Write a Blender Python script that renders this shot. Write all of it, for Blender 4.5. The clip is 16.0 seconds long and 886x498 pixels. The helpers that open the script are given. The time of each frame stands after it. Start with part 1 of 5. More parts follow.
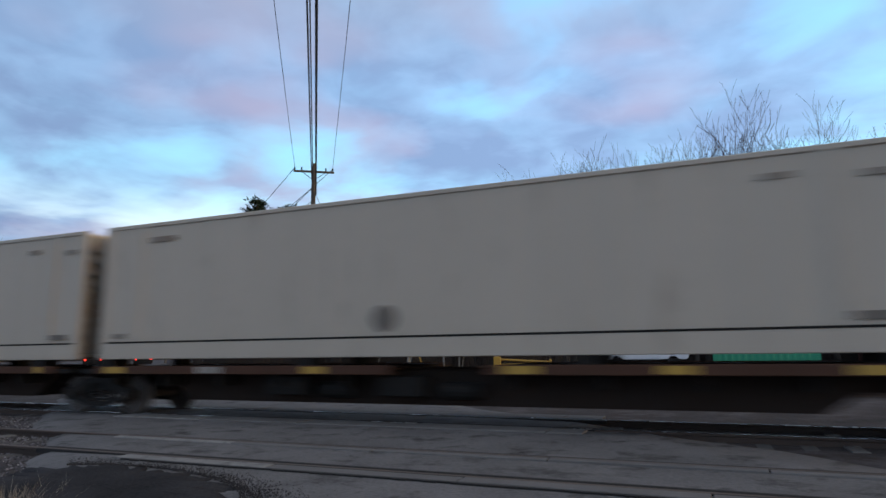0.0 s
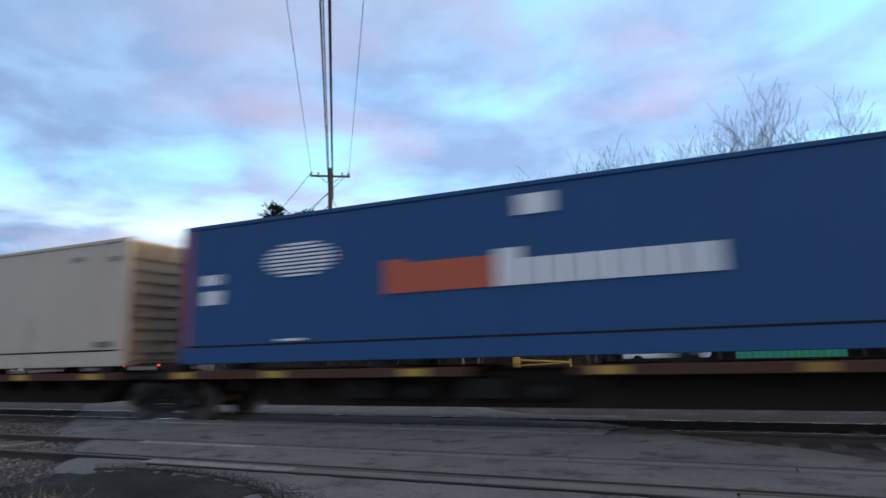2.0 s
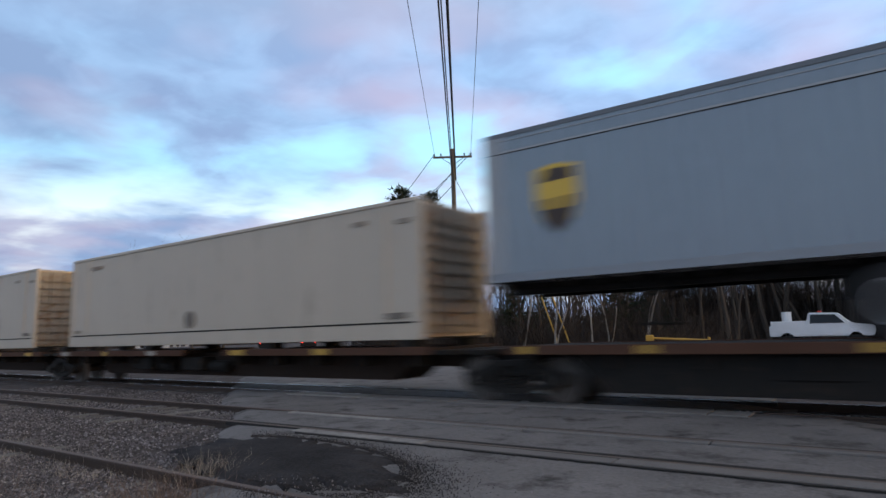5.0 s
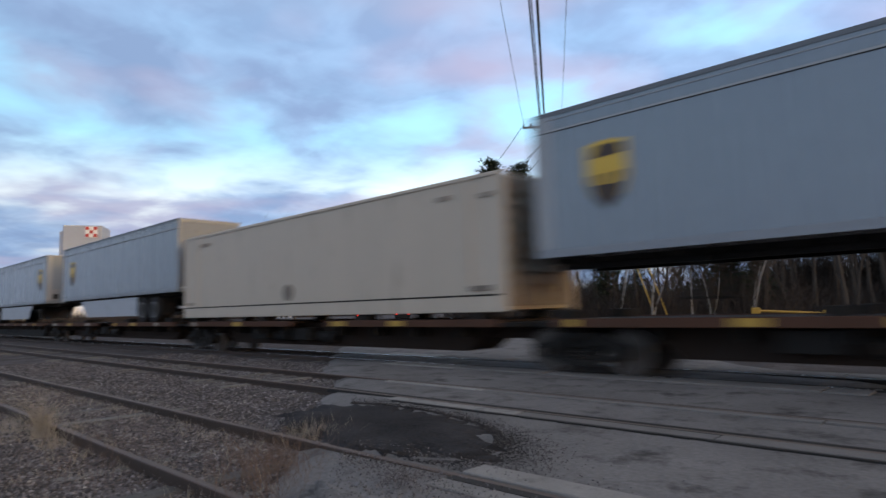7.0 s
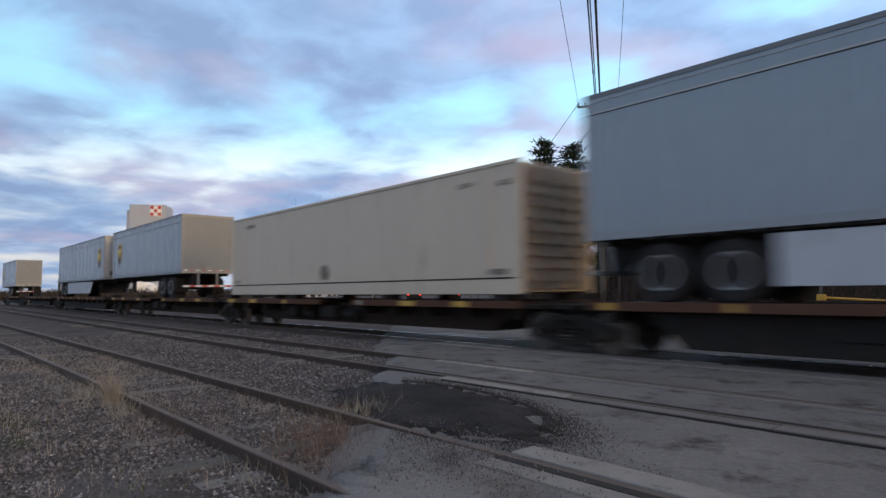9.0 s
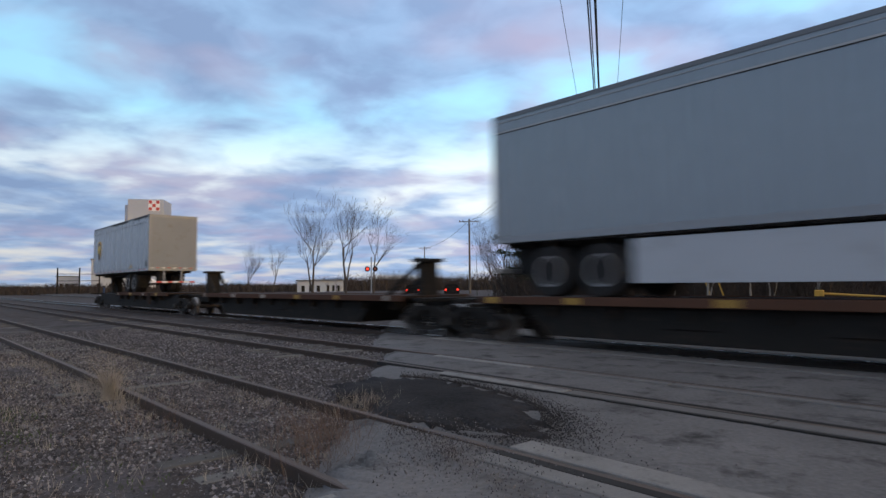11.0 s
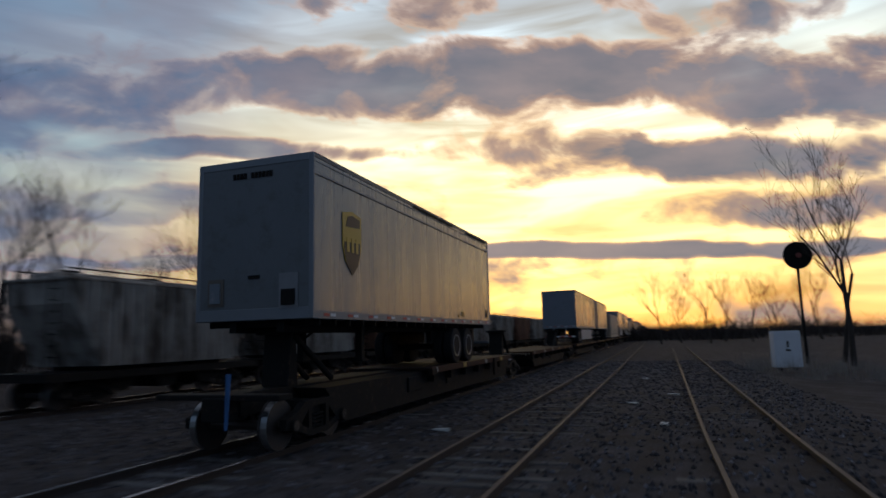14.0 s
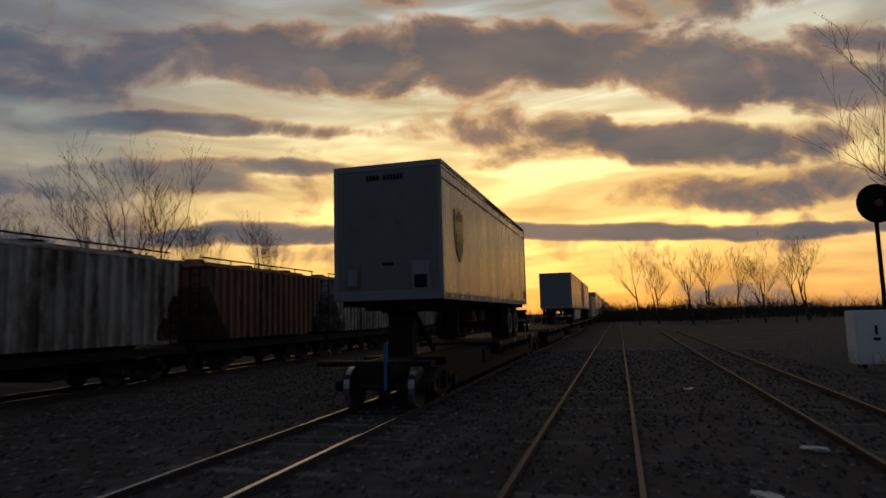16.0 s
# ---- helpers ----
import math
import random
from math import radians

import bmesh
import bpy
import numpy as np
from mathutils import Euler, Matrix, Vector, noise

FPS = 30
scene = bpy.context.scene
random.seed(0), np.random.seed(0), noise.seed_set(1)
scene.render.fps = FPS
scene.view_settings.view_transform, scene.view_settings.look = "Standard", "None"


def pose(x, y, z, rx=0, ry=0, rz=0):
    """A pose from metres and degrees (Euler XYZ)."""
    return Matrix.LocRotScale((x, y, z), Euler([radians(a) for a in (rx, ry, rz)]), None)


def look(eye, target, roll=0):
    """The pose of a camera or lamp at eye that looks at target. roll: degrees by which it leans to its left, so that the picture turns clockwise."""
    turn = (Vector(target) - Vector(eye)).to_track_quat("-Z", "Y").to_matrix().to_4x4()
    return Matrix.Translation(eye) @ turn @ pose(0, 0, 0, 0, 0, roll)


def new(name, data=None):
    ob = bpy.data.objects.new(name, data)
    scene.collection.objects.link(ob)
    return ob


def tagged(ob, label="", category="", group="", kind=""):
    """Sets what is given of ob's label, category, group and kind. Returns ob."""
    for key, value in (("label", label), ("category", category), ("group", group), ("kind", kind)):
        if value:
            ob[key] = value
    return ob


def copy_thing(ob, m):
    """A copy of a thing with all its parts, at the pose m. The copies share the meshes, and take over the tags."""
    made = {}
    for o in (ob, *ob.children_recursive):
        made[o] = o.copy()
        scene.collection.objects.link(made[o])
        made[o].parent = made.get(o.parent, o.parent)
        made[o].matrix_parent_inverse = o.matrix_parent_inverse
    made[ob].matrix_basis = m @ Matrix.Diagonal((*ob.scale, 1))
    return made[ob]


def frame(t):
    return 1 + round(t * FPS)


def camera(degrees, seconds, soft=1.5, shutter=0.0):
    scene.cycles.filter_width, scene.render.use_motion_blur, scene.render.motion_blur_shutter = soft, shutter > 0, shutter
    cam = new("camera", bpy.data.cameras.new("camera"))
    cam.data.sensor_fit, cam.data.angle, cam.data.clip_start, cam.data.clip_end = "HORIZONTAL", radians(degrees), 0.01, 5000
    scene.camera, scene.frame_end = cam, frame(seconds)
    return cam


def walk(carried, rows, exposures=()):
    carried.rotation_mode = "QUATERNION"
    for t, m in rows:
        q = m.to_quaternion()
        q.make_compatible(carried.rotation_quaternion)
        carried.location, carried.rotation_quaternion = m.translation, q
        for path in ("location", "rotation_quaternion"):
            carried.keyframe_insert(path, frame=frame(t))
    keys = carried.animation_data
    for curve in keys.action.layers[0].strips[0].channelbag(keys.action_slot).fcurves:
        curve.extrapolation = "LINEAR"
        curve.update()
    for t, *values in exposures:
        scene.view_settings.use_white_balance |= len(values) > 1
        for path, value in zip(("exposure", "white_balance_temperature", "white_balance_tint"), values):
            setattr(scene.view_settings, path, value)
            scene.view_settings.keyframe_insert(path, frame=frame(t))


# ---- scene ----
LENS = 71.2
EYE = 1.325          # height of the lens over the rail heads
RAIL_Y = 11.5        # centre line of the main track
SPEED = 25.6         # metres a second

# ---- camera ----
cam = camera(LENS, 16.0, soft=1.5, shutter=0.5)
# seconds, metres along the track, to the side, height, yaw, pitch, roll
PATH = [
    (0.0, 0, 0, EYE, 22.29, 9.31, 0.72), (0.5, 0, 0, EYE, 21.09, 9.61, 0.9), (1.0, 0, 0, EYE, 20.86, 9.63, 1.4), (1.5, 0, 0, EYE, 21.49, 9.58, 1.6),
    (2.0, 0, 0, EYE, 24.04, 9.5, 1.56), (2.5, 0, 0, EYE, 28.89, 9.13, 1.4), (3.0, 0, 0, EYE, 32.16, 8.89, 1.56), (3.5, 0, 0, EYE, 33.62, 8.67, 1.63),
    (4.0, 0, 0, EYE, 34.74, 8.41, 1.55), (6.5, 0, 0, EYE, 39.26, 5.86, 1.62), (7.0, 0, 0, EYE, 44.07, 5.49, 1.5), (7.5, 0, 0, EYE, 47.13, 4.97, 1.01),
    (8.0, 0, 0, EYE, 48.53, 4.51, 0.78), (8.5, 0, 0, EYE, 49.05, 4.13, 0.55), (9.0, 0, 0, EYE, 48.73, 3.81, 0.54), (11.5, 0, 0, EYE, 48.45, 3.19, 0.4),
    (11.7, 0, 0, EYE, 46.5, 3.1, 0.4), (12.0, 0, 0, EYE, 36.8, 3.2, 0.5), (12.2, 0, 0, EYE, 23.07, 4.07, 1.33), (12.5, 0, 0, EYE, -8.69, 6.18, 1.2), (12.8, 0.2, 0, EYE, -33.78, 7.2, 2.44),
    (13.0, 1.7, 0.4, 1.38, -45.8, 7.3, 2.5), (13.2, 4.15, 1.0, 1.7, -54.0, 6.77, 1.8), (13.5, 9.1, 2.9, 1.87, -62.2, 8.45, 1.73),
    (14.0, 17.2, 4.4, 1.86, -71.0, 8.1, 1.58), (14.5, 21.2, 5.1, 1.85, -74.7, 6.5, 1.55), (15.0, 24.4, 6.0, 1.89, -73.8, 5.75, 1.5),
    (15.5, 26.1, 6.35, 1.91, -73.75, 5.35, 1.51), (16.0, 28.1, 6.6, 1.88, -74.2, 6.2, 1.52)]
walk(cam, [(t, pose(c, d, h, 90 + p, r, y)) for t, c, d, h, y, p, r in PATH],
     exposures=[(0.0, 0.1, 6350, 9), (1.0, 0.1, 6350, 9), (2.0, 0.35, 6350, 9), (3.0, 0.2, 6350, 9), (4.0, 0.35, 6500, 10), (7.0, 0.35, 6650, 11), (8.5, 0.35, 6650, 11), (12.0, 0.2, 6650, 11),
                (12.5, 0.6, 6500, 10), (13.0, 0.25, 6300, 10), (13.3, -0.35, 6000, 10), (13.6, -0.95, 5850, 10), (14.2, -1.85, 5800, 10), (15.0, -2.1, 6150, 10), (16.0, -2.25, 6900, 11)])

# ---- light ----
SUN_AZ, SUN_EL = radians(-82), radians(5)     # from the y axis towards -x, over the horizon
SUN_DIR = Vector((-math.sin(SUN_AZ) * math.cos(SUN_EL), math.cos(SUN_AZ) * math.cos(SUN_EL), math.sin(SUN_EL)))
sun = new("sun", bpy.data.lights.new("sun", "SUN"))
sun.data.energy, sun.data.angle, sun.data.color = 0.1, radians(10), (1.0, 0.78, 0.55)
sun.matrix_world = look(SUN_DIR * 50, (0, 0, 0))


class Nodes:
    """Short hand for a node tree."""
    def __init__(self, tree):
        self.tree = tree
        tree.nodes.clear()

    def add(self, kind, values=(), operation=None):
        node = self.tree.nodes.new(kind)
        if operation:
            node.operation = operation
        for key, value in dict(values).items():
            self.put(node.inputs[key], value)
        return node

    def put(self, socket, value):
        if isinstance(value, bpy.types.NodeSocket):
            self.tree.links.new(value, socket)
        else:
            socket.default_value = value

    def math(self, op, a, b=0.0, c=0.0, clamp=False):
        node = self.add("ShaderNodeMath", {0: a, 1: b, 2: c}, op)
        node.use_clamp = clamp
        return node.outputs[0]

    def ramp(self, value, stops, mode="LINEAR"):
        node = self.add("ShaderNodeValToRGB", {0: value})
        node.color_ramp.interpolation = mode
        el = node.color_ramp.elements
        while len(el) < len(stops):
            el.new(0.5)
        for e, (at, colour) in zip(el, stops):
            e.position = at
            e.color = (*colour, 1) if not isinstance(colour, float) else (colour, colour, colour, 1)
        return node.outputs[0]

    def mix(self, fac, a, b, blend="MIX"):
        node = self.add("ShaderNodeMix")
        node.data_type, node.blend_type = "RGBA", blend
        self.put(node.inputs[0], fac)
        self.put(node.inputs[6], a if isinstance(a, bpy.types.NodeSocket) else (*a, 1))
        self.put(node.inputs[7], b if isinstance(b, bpy.types.NodeSocket) else (*b, 1))
        return node.outputs[2]

    def noise(self, vec, scale, detail=4.0, rough=0.55, distort=0.0):
        return self.add("ShaderNodeTexNoise", {"Vector": vec, "Scale": scale, "Detail": detail, "Roughness": rough, "Distortion": distort}).outputs[0]


CLOUD_SHIFT = (6.3, 2.9, 0.0)
BANK_SHIFT = (0.4, 0.0, 0.0)
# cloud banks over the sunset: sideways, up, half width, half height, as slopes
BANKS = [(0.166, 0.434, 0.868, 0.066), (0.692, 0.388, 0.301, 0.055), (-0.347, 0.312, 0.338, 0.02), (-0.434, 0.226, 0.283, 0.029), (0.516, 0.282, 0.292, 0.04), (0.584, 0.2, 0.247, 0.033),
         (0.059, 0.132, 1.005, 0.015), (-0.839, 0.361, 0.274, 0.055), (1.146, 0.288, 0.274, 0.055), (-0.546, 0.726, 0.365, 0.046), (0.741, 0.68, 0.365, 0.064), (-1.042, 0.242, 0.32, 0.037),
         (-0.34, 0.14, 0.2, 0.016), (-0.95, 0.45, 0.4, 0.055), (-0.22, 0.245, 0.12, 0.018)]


def build_sky():
    world = bpy.data.worlds.new("evening_sky")
    world.use_nodes = True
    scene.world = world
    n = Nodes(world.node_tree)
    way = n.add("ShaderNodeTexCoord").outputs["Generated"]
    xyz = n.add("ShaderNodeSeparateXYZ", {0: way})
    x, y, z = xyz.outputs
    up = n.math("MAXIMUM", z, 0.0)
    # clouds lie on a flat layer, so they crowd towards the horizon
    flat = n.math("ADD", up, 0.13)
    px, py = n.math("DIVIDE", x, flat), n.math("DIVIDE", y, flat)
    plane = n.add("ShaderNodeCombineXYZ", {0: px, 1: py, 2: 0.0}).outputs[0]
    dot = n.add("ShaderNodeVectorMath", {0: way, 1: tuple(SUN_DIR)}, operation="DOT_PRODUCT").outputs["Value"]
    near_sun = n.ramp(dot, [(0.52, 0.0), (0.76, 0.22), (0.89, 0.76), (0.975, 1.0)], "EASE")
    glow = n.math("POWER", n.math("MAXIMUM", dot, 0.0), 14.0)
    sky = n.add("ShaderNodeTexSky")
    sky.sky_type, sky.sun_disc, sky.sun_elevation, sky.sun_rotation = "NISHITA", False, SUN_EL, -SUN_AZ
    nishita = n.mix(1.0, sky.outputs[0], (0.02, 0.02, 0.02), "MULTIPLY")
    clear = n.ramp(up, [(0.0, (0.72, 0.70, 0.70)), (0.08, (0.80, 0.86, 0.93)), (0.17, (0.98, 1.12, 1.18)), (0.26, (0.46, 0.93, 1.25)), (0.45, (0.35, 0.76, 1.18)), (1.0, (0.22, 0.40, 0.70))])
    warm = n.ramp(up, [(0.0, (4.6, 1.9, 0.35)), (0.10, (5.0, 3.1, 0.9)), (0.22, (4.6, 3.5, 1.5)), (0.34, (3.4, 3.2, 2.3)), (0.45, (2.2, 2.4, 2.3)), (0.6, (1.1, 1.4, 1.6)), (1.0, (0.45, 0.58, 0.8))])
    streak = n.noise(n.add("ShaderNodeMapping", {"Vector": way, "Scale": (2.5, 2.5, 16.0)}).outputs[0], 1.6, 3.0, 0.5, 0.6)
    warm = n.mix(1.0, warm, n.ramp(streak, [(0.33, (0.70, 0.62, 0.52)), (0.5, (1.0, 0.98, 0.95)), (0.64, (1.45, 1.5, 1.5))]), "MULTIPLY")
    clear = n.mix(near_sun, clear, warm)
    clear = n.mix(1.0, clear, nishita, "ADD")
    # cloud cover: a broken layer of heaped clouds, in long banks towards the sunset
    shift = n.add("ShaderNodeVectorMath", {0: plane, 1: CLOUD_SHIFT}, "ADD").outputs[0]
    big = n.noise(shift, 0.62, 2.0, 0.5, 0.2)
    fine = n.noise(shift, 2.1, 4.5, 0.48, 0.25)
    cover = n.math("ADD", n.math("MULTIPLY", big, 0.35), n.math("MULTIPLY", fine, 0.65))
    belt = n.ramp(up, [(0.0, 0.12), (0.04, 0.15), (0.09, 0.18), (0.15, 0.15), (0.21, 0.05), (0.27, 0.09), (0.36, 0.17), (0.5, 0.22), (1.0, 0.26)])
    cover = n.math("MULTIPLY_ADD", cover, 1.35, -0.175)
    cover = n.math("ADD", cover, n.math("SUBTRACT", belt, 0.1))
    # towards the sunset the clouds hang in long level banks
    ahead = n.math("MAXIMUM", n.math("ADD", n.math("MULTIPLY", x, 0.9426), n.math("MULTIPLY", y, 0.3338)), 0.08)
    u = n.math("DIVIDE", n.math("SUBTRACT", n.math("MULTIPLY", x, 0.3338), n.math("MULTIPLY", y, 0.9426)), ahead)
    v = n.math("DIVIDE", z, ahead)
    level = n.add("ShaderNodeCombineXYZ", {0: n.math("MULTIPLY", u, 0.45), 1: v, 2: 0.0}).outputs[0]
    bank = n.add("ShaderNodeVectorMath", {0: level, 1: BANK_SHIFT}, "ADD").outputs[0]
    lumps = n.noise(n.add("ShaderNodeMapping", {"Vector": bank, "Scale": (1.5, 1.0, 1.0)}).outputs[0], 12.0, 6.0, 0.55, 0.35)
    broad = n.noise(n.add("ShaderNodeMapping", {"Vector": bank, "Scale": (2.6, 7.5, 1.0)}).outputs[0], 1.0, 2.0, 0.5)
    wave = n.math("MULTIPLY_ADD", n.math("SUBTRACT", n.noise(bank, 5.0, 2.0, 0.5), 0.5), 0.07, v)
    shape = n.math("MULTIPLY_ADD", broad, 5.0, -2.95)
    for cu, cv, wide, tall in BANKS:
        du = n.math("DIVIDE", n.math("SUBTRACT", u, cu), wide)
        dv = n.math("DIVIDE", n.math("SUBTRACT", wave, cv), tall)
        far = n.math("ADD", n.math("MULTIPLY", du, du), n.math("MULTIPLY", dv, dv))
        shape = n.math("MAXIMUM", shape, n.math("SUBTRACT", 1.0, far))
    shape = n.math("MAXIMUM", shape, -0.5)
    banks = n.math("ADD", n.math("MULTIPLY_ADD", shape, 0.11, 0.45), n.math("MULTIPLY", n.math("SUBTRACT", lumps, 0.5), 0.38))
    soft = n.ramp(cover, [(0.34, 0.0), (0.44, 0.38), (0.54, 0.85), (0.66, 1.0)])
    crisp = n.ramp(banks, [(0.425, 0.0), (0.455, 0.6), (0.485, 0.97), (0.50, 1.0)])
    mask = n.add("ShaderNodeMix", {0: n.math("POWER", near_sun, 0.6), 2: soft, 3: crisp}).outputs[0]
    thick = n.ramp(n.math("MULTIPLY_ADD", n.noise(shift, 5.0, 4.0, 0.55, 0.4), 0.5, n.math("MULTIPLY", cover, 0.6)), [(0.45, 0.0), (0.68, 1.0)])
    dull = n.mix(thick, (0.40, 0.60, 0.92), (0.29, 0.43, 0.70))
    pink = n.mix(n.ramp(n.noise(shift, 1.1, 3.0), [(0.49, 0.0), (0.64, 0.75)]), dull, (0.52, 0.50, 0.70))
    high = n.ramp(up, [(0.42, 0.0), (0.75, 1.0)])
    pink = n.mix(high, pink, (0.46, 0.49, 0.56))
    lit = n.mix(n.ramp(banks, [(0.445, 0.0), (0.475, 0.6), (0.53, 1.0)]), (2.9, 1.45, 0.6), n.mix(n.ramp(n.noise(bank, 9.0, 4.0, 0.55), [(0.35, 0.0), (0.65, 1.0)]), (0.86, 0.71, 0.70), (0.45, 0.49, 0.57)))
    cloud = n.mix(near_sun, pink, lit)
    total = n.mix(mask, clear, cloud)
    total = n.mix(n.math("MULTIPLY", glow, 0.12), total, (3.0, 1.7, 0.5), "ADD")
    # the sky fades away from the sunset
    fade = n.ramp(n.math("MULTIPLY_ADD", dot, 0.5, 0.5), [(0.0, 0.68), (0.2, 0.87), (0.5, 1.0)])
    total = n.mix(1.0, total, fade, "MULTIPLY")
    ground = n.ramp(n.math("MULTIPLY", z, -1.0), [(0.0, 0.0), (0.02, 1.0)])
    total = n.mix(ground, total, (0.04, 0.04, 0.04))
    back = n.add("ShaderNodeBackground", {0: total, 1: 1.0})
    out = n.add("ShaderNodeOutputWorld")
    world.node_tree.links.new(back.outputs[0], out.inputs[0])


build_sky()

# ---- materials ----


def surface(name, colour, rough=0.6, metal=0.0, vary=0.25, scale=1.5, grain=30.0, bump=0.15, dirt=None, dirt_at=0.6, stretch=(1, 1, 1), spread=0.0, contrast=1.0, gloss=0.5, mixed=0.0):
    """A surface with stains, grain and relief, in metres of the object. spread, mixed: how far pieces, or loose bits of one mesh, differ."""
    m = bpy.data.materials.new(name)
    m.use_nodes = True
    n = Nodes(m.node_tree)
    at = n.add("ShaderNodeTexCoord").outputs["Object"]
    at = n.add("ShaderNodeMapping", {"Vector": at, "Scale": stretch}).outputs[0]
    if spread:
        shift = n.add("ShaderNodeObjectInfo").outputs["Random"]
        at = n.add("ShaderNodeVectorMath", {0: at, 1: n.add("ShaderNodeCombineXYZ", {0: n.math("MULTIPLY", shift, 30), 1: n.math("MULTIPLY", shift, 17)}).outputs[0]}, operation="ADD").outputs[0]
    stains, fine = n.noise(at, scale, 5.0, 0.6), n.noise(at, grain, 3.0, 0.6)
    if contrast > 1:
        stains = n.math("MULTIPLY_ADD", stains, contrast, 0.5 - contrast / 2, clamp=True)
        fine = n.math("MULTIPLY_ADD", fine, contrast * 1.3, 0.5 - contrast * 0.65, clamp=True)
    shade = n.math("ADD", n.math("MULTIPLY_ADD", stains, 2 * vary, 1 - vary), n.math("MULTIPLY_ADD", fine, vary, -vary / 2))
    if spread:
        shade = n.math("MULTIPLY", shade, n.math("MULTIPLY_ADD", shift, 2 * spread, 1 - spread))
    if mixed:
        bit = n.add("ShaderNodeNewGeometry").outputs["Random Per Island"]
        shade = n.math("MULTIPLY", shade, n.math("MULTIPLY_ADD", n.math("POWER", bit, 2.0), 3.0 * mixed, 1 - mixed))
    grey = n.add("ShaderNodeCombineColor", {0: shade, 1: shade, 2: shade}).outputs[0]
    base = n.mix(1.0, (*colour,), grey, "MULTIPLY")
    if dirt:
        spots = n.noise(at, scale * 2.3, 6.0, 0.7)
        base = n.mix(n.ramp(spots, [(dirt_at - 0.06, 0.0), (dirt_at + 0.1, 1.0)]), base, dirt)
    p = n.add("ShaderNodeBsdfPrincipled", {"Base Color": base, "Metallic": metal, "Specular IOR Level": gloss})
    n.put(p.inputs["Roughness"], n.math("MULTIPLY_ADD", stains, 0.25, rough - 0.12, clamp=True))
    if bump:
        b = n.add("ShaderNodeBump", {"Height": fine, "Strength": bump, "Distance": 0.01})
        n.put(p.inputs["Normal"], b.outputs[0])
    out = n.add("ShaderNodeOutputMaterial")
    m.node_tree.links.new(p.outputs[0], out.inputs[0])
    return m


def lamp_surface(name, colour, power):
    m = bpy.data.materials.new(name)
    m.use_nodes = True
    n = Nodes(m.node_tree)
    e = n.add("ShaderNodeEmission", {0: (*colour, 1), 1: power})
    m.node_tree.links.new(e.outputs[0], n.add("ShaderNodeOutputMaterial").inputs[0])
    return m


GRAVEL = surface("gravel", (0.078, 0.071, 0.073), 0.97, vary=0.6, scale=0.9, grain=28, bump=1.0, dirt=(0.062, 0.051, 0.047), dirt_at=0.52, contrast=2.2, gloss=0.12)
STONE = surface("ballast_stone", (0.105, 0.100, 0.107), 0.9, vary=0.4, scale=3, grain=40, bump=0.4, gloss=0.15, mixed=0.6)
ASPHALT = surface("asphalt", (0.132, 0.126, 0.126), 0.85, vary=0.36, scale=0.7, grain=22, bump=0.7, dirt=(0.035, 0.033, 0.032), dirt_at=0.58, contrast=1.8, gloss=0.3)
NEW_ASPHALT = surface("dark_asphalt", (0.034, 0.033, 0.035), 0.97, vary=0.6, scale=1.2, grain=26, bump=1.0, contrast=1.8, gloss=0.06)
PANEL = surface("crossing_panel", (0.19, 0.18, 0.17), 0.7, vary=0.4, scale=1.5, grain=40, bump=0.4, dirt=(0.09, 0.085, 0.08), dirt_at=0.58, spread=0.12)
WORN_PANEL = surface("worn_crossing_panel", (0.135, 0.128, 0.124), 0.85, vary=0.35, scale=1.5, grain=40, bump=0.4, spread=0.08, gloss=0.3)
GAP = surface("flangeway_dirt", (0.014, 0.013, 0.0125), 0.9, vary=0.3)
RAIL_SIDE = surface("rusty_rail", (0.055, 0.038, 0.03), 0.8, 0.2, vary=0.35, scale=3, bump=0.3)
RAIL_HEAD = surface("polished_rail_head", (0.55, 0.55, 0.57), 0.25, 1.0, vary=0.1, bump=0.05)
RAIL_DULL = surface("dull_rail_head", (0.10, 0.075, 0.064), 0.68, 0.25, vary=0.3, bump=0.2)
TIE = surface("weathered_tie", (0.12, 0.115, 0.11), 0.9, vary=0.4, scale=2, grain=25, bump=0.6, stretch=(6, 1, 6), spread=0.3, gloss=0.12)
TAN = surface("tan_container_paint", (0.46, 0.395, 0.315), 0.5, vary=0.11, scale=0.7, grain=12, bump=0.05, dirt=(0.33, 0.27, 0.21), dirt_at=0.62, stretch=(1, 1, 0.25))
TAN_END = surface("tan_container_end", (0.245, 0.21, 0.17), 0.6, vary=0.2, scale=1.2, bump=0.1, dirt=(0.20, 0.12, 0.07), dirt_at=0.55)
NAVY = surface("dark_teal_paint", (0.007, 0.038, 0.062), 0.75, vary=0.15, scale=1, bump=0.06, stretch=(1, 1, 0.3), gloss=0.25)
BLUE = surface("blue_paint", (0.020, 0.072, 0.185), 0.65, vary=0.12, scale=1, bump=0.06, stretch=(1, 1, 0.3), gloss=0.3)
YELLOW = surface("yellow_paint", (0.40, 0.24, 0.035), 0.55, vary=0.2, bump=0.05)
MUSTARD = surface("mustard_paint", (0.36, 0.30, 0.13), 0.55, vary=0.2, bump=0.05)
GOLD = surface("gold_shield", (0.62, 0.40, 0.05), 0.45, vary=0.12, bump=0.03)
BROWN = surface("brown_shield", (0.045, 0.025, 0.015), 0.5, vary=0.15, bump=0.03)
ORANGE = surface("orange_lettering", (0.50, 0.10, 0.03), 0.55, vary=0.15, bump=0.03)
WHITE = surface("white_paint", (0.72, 0.73, 0.75), 0.5, vary=0.1, bump=0.04)
RED = surface("red_paint", (0.45, 0.05, 0.04), 0.5, vary=0.12, bump=0.04)
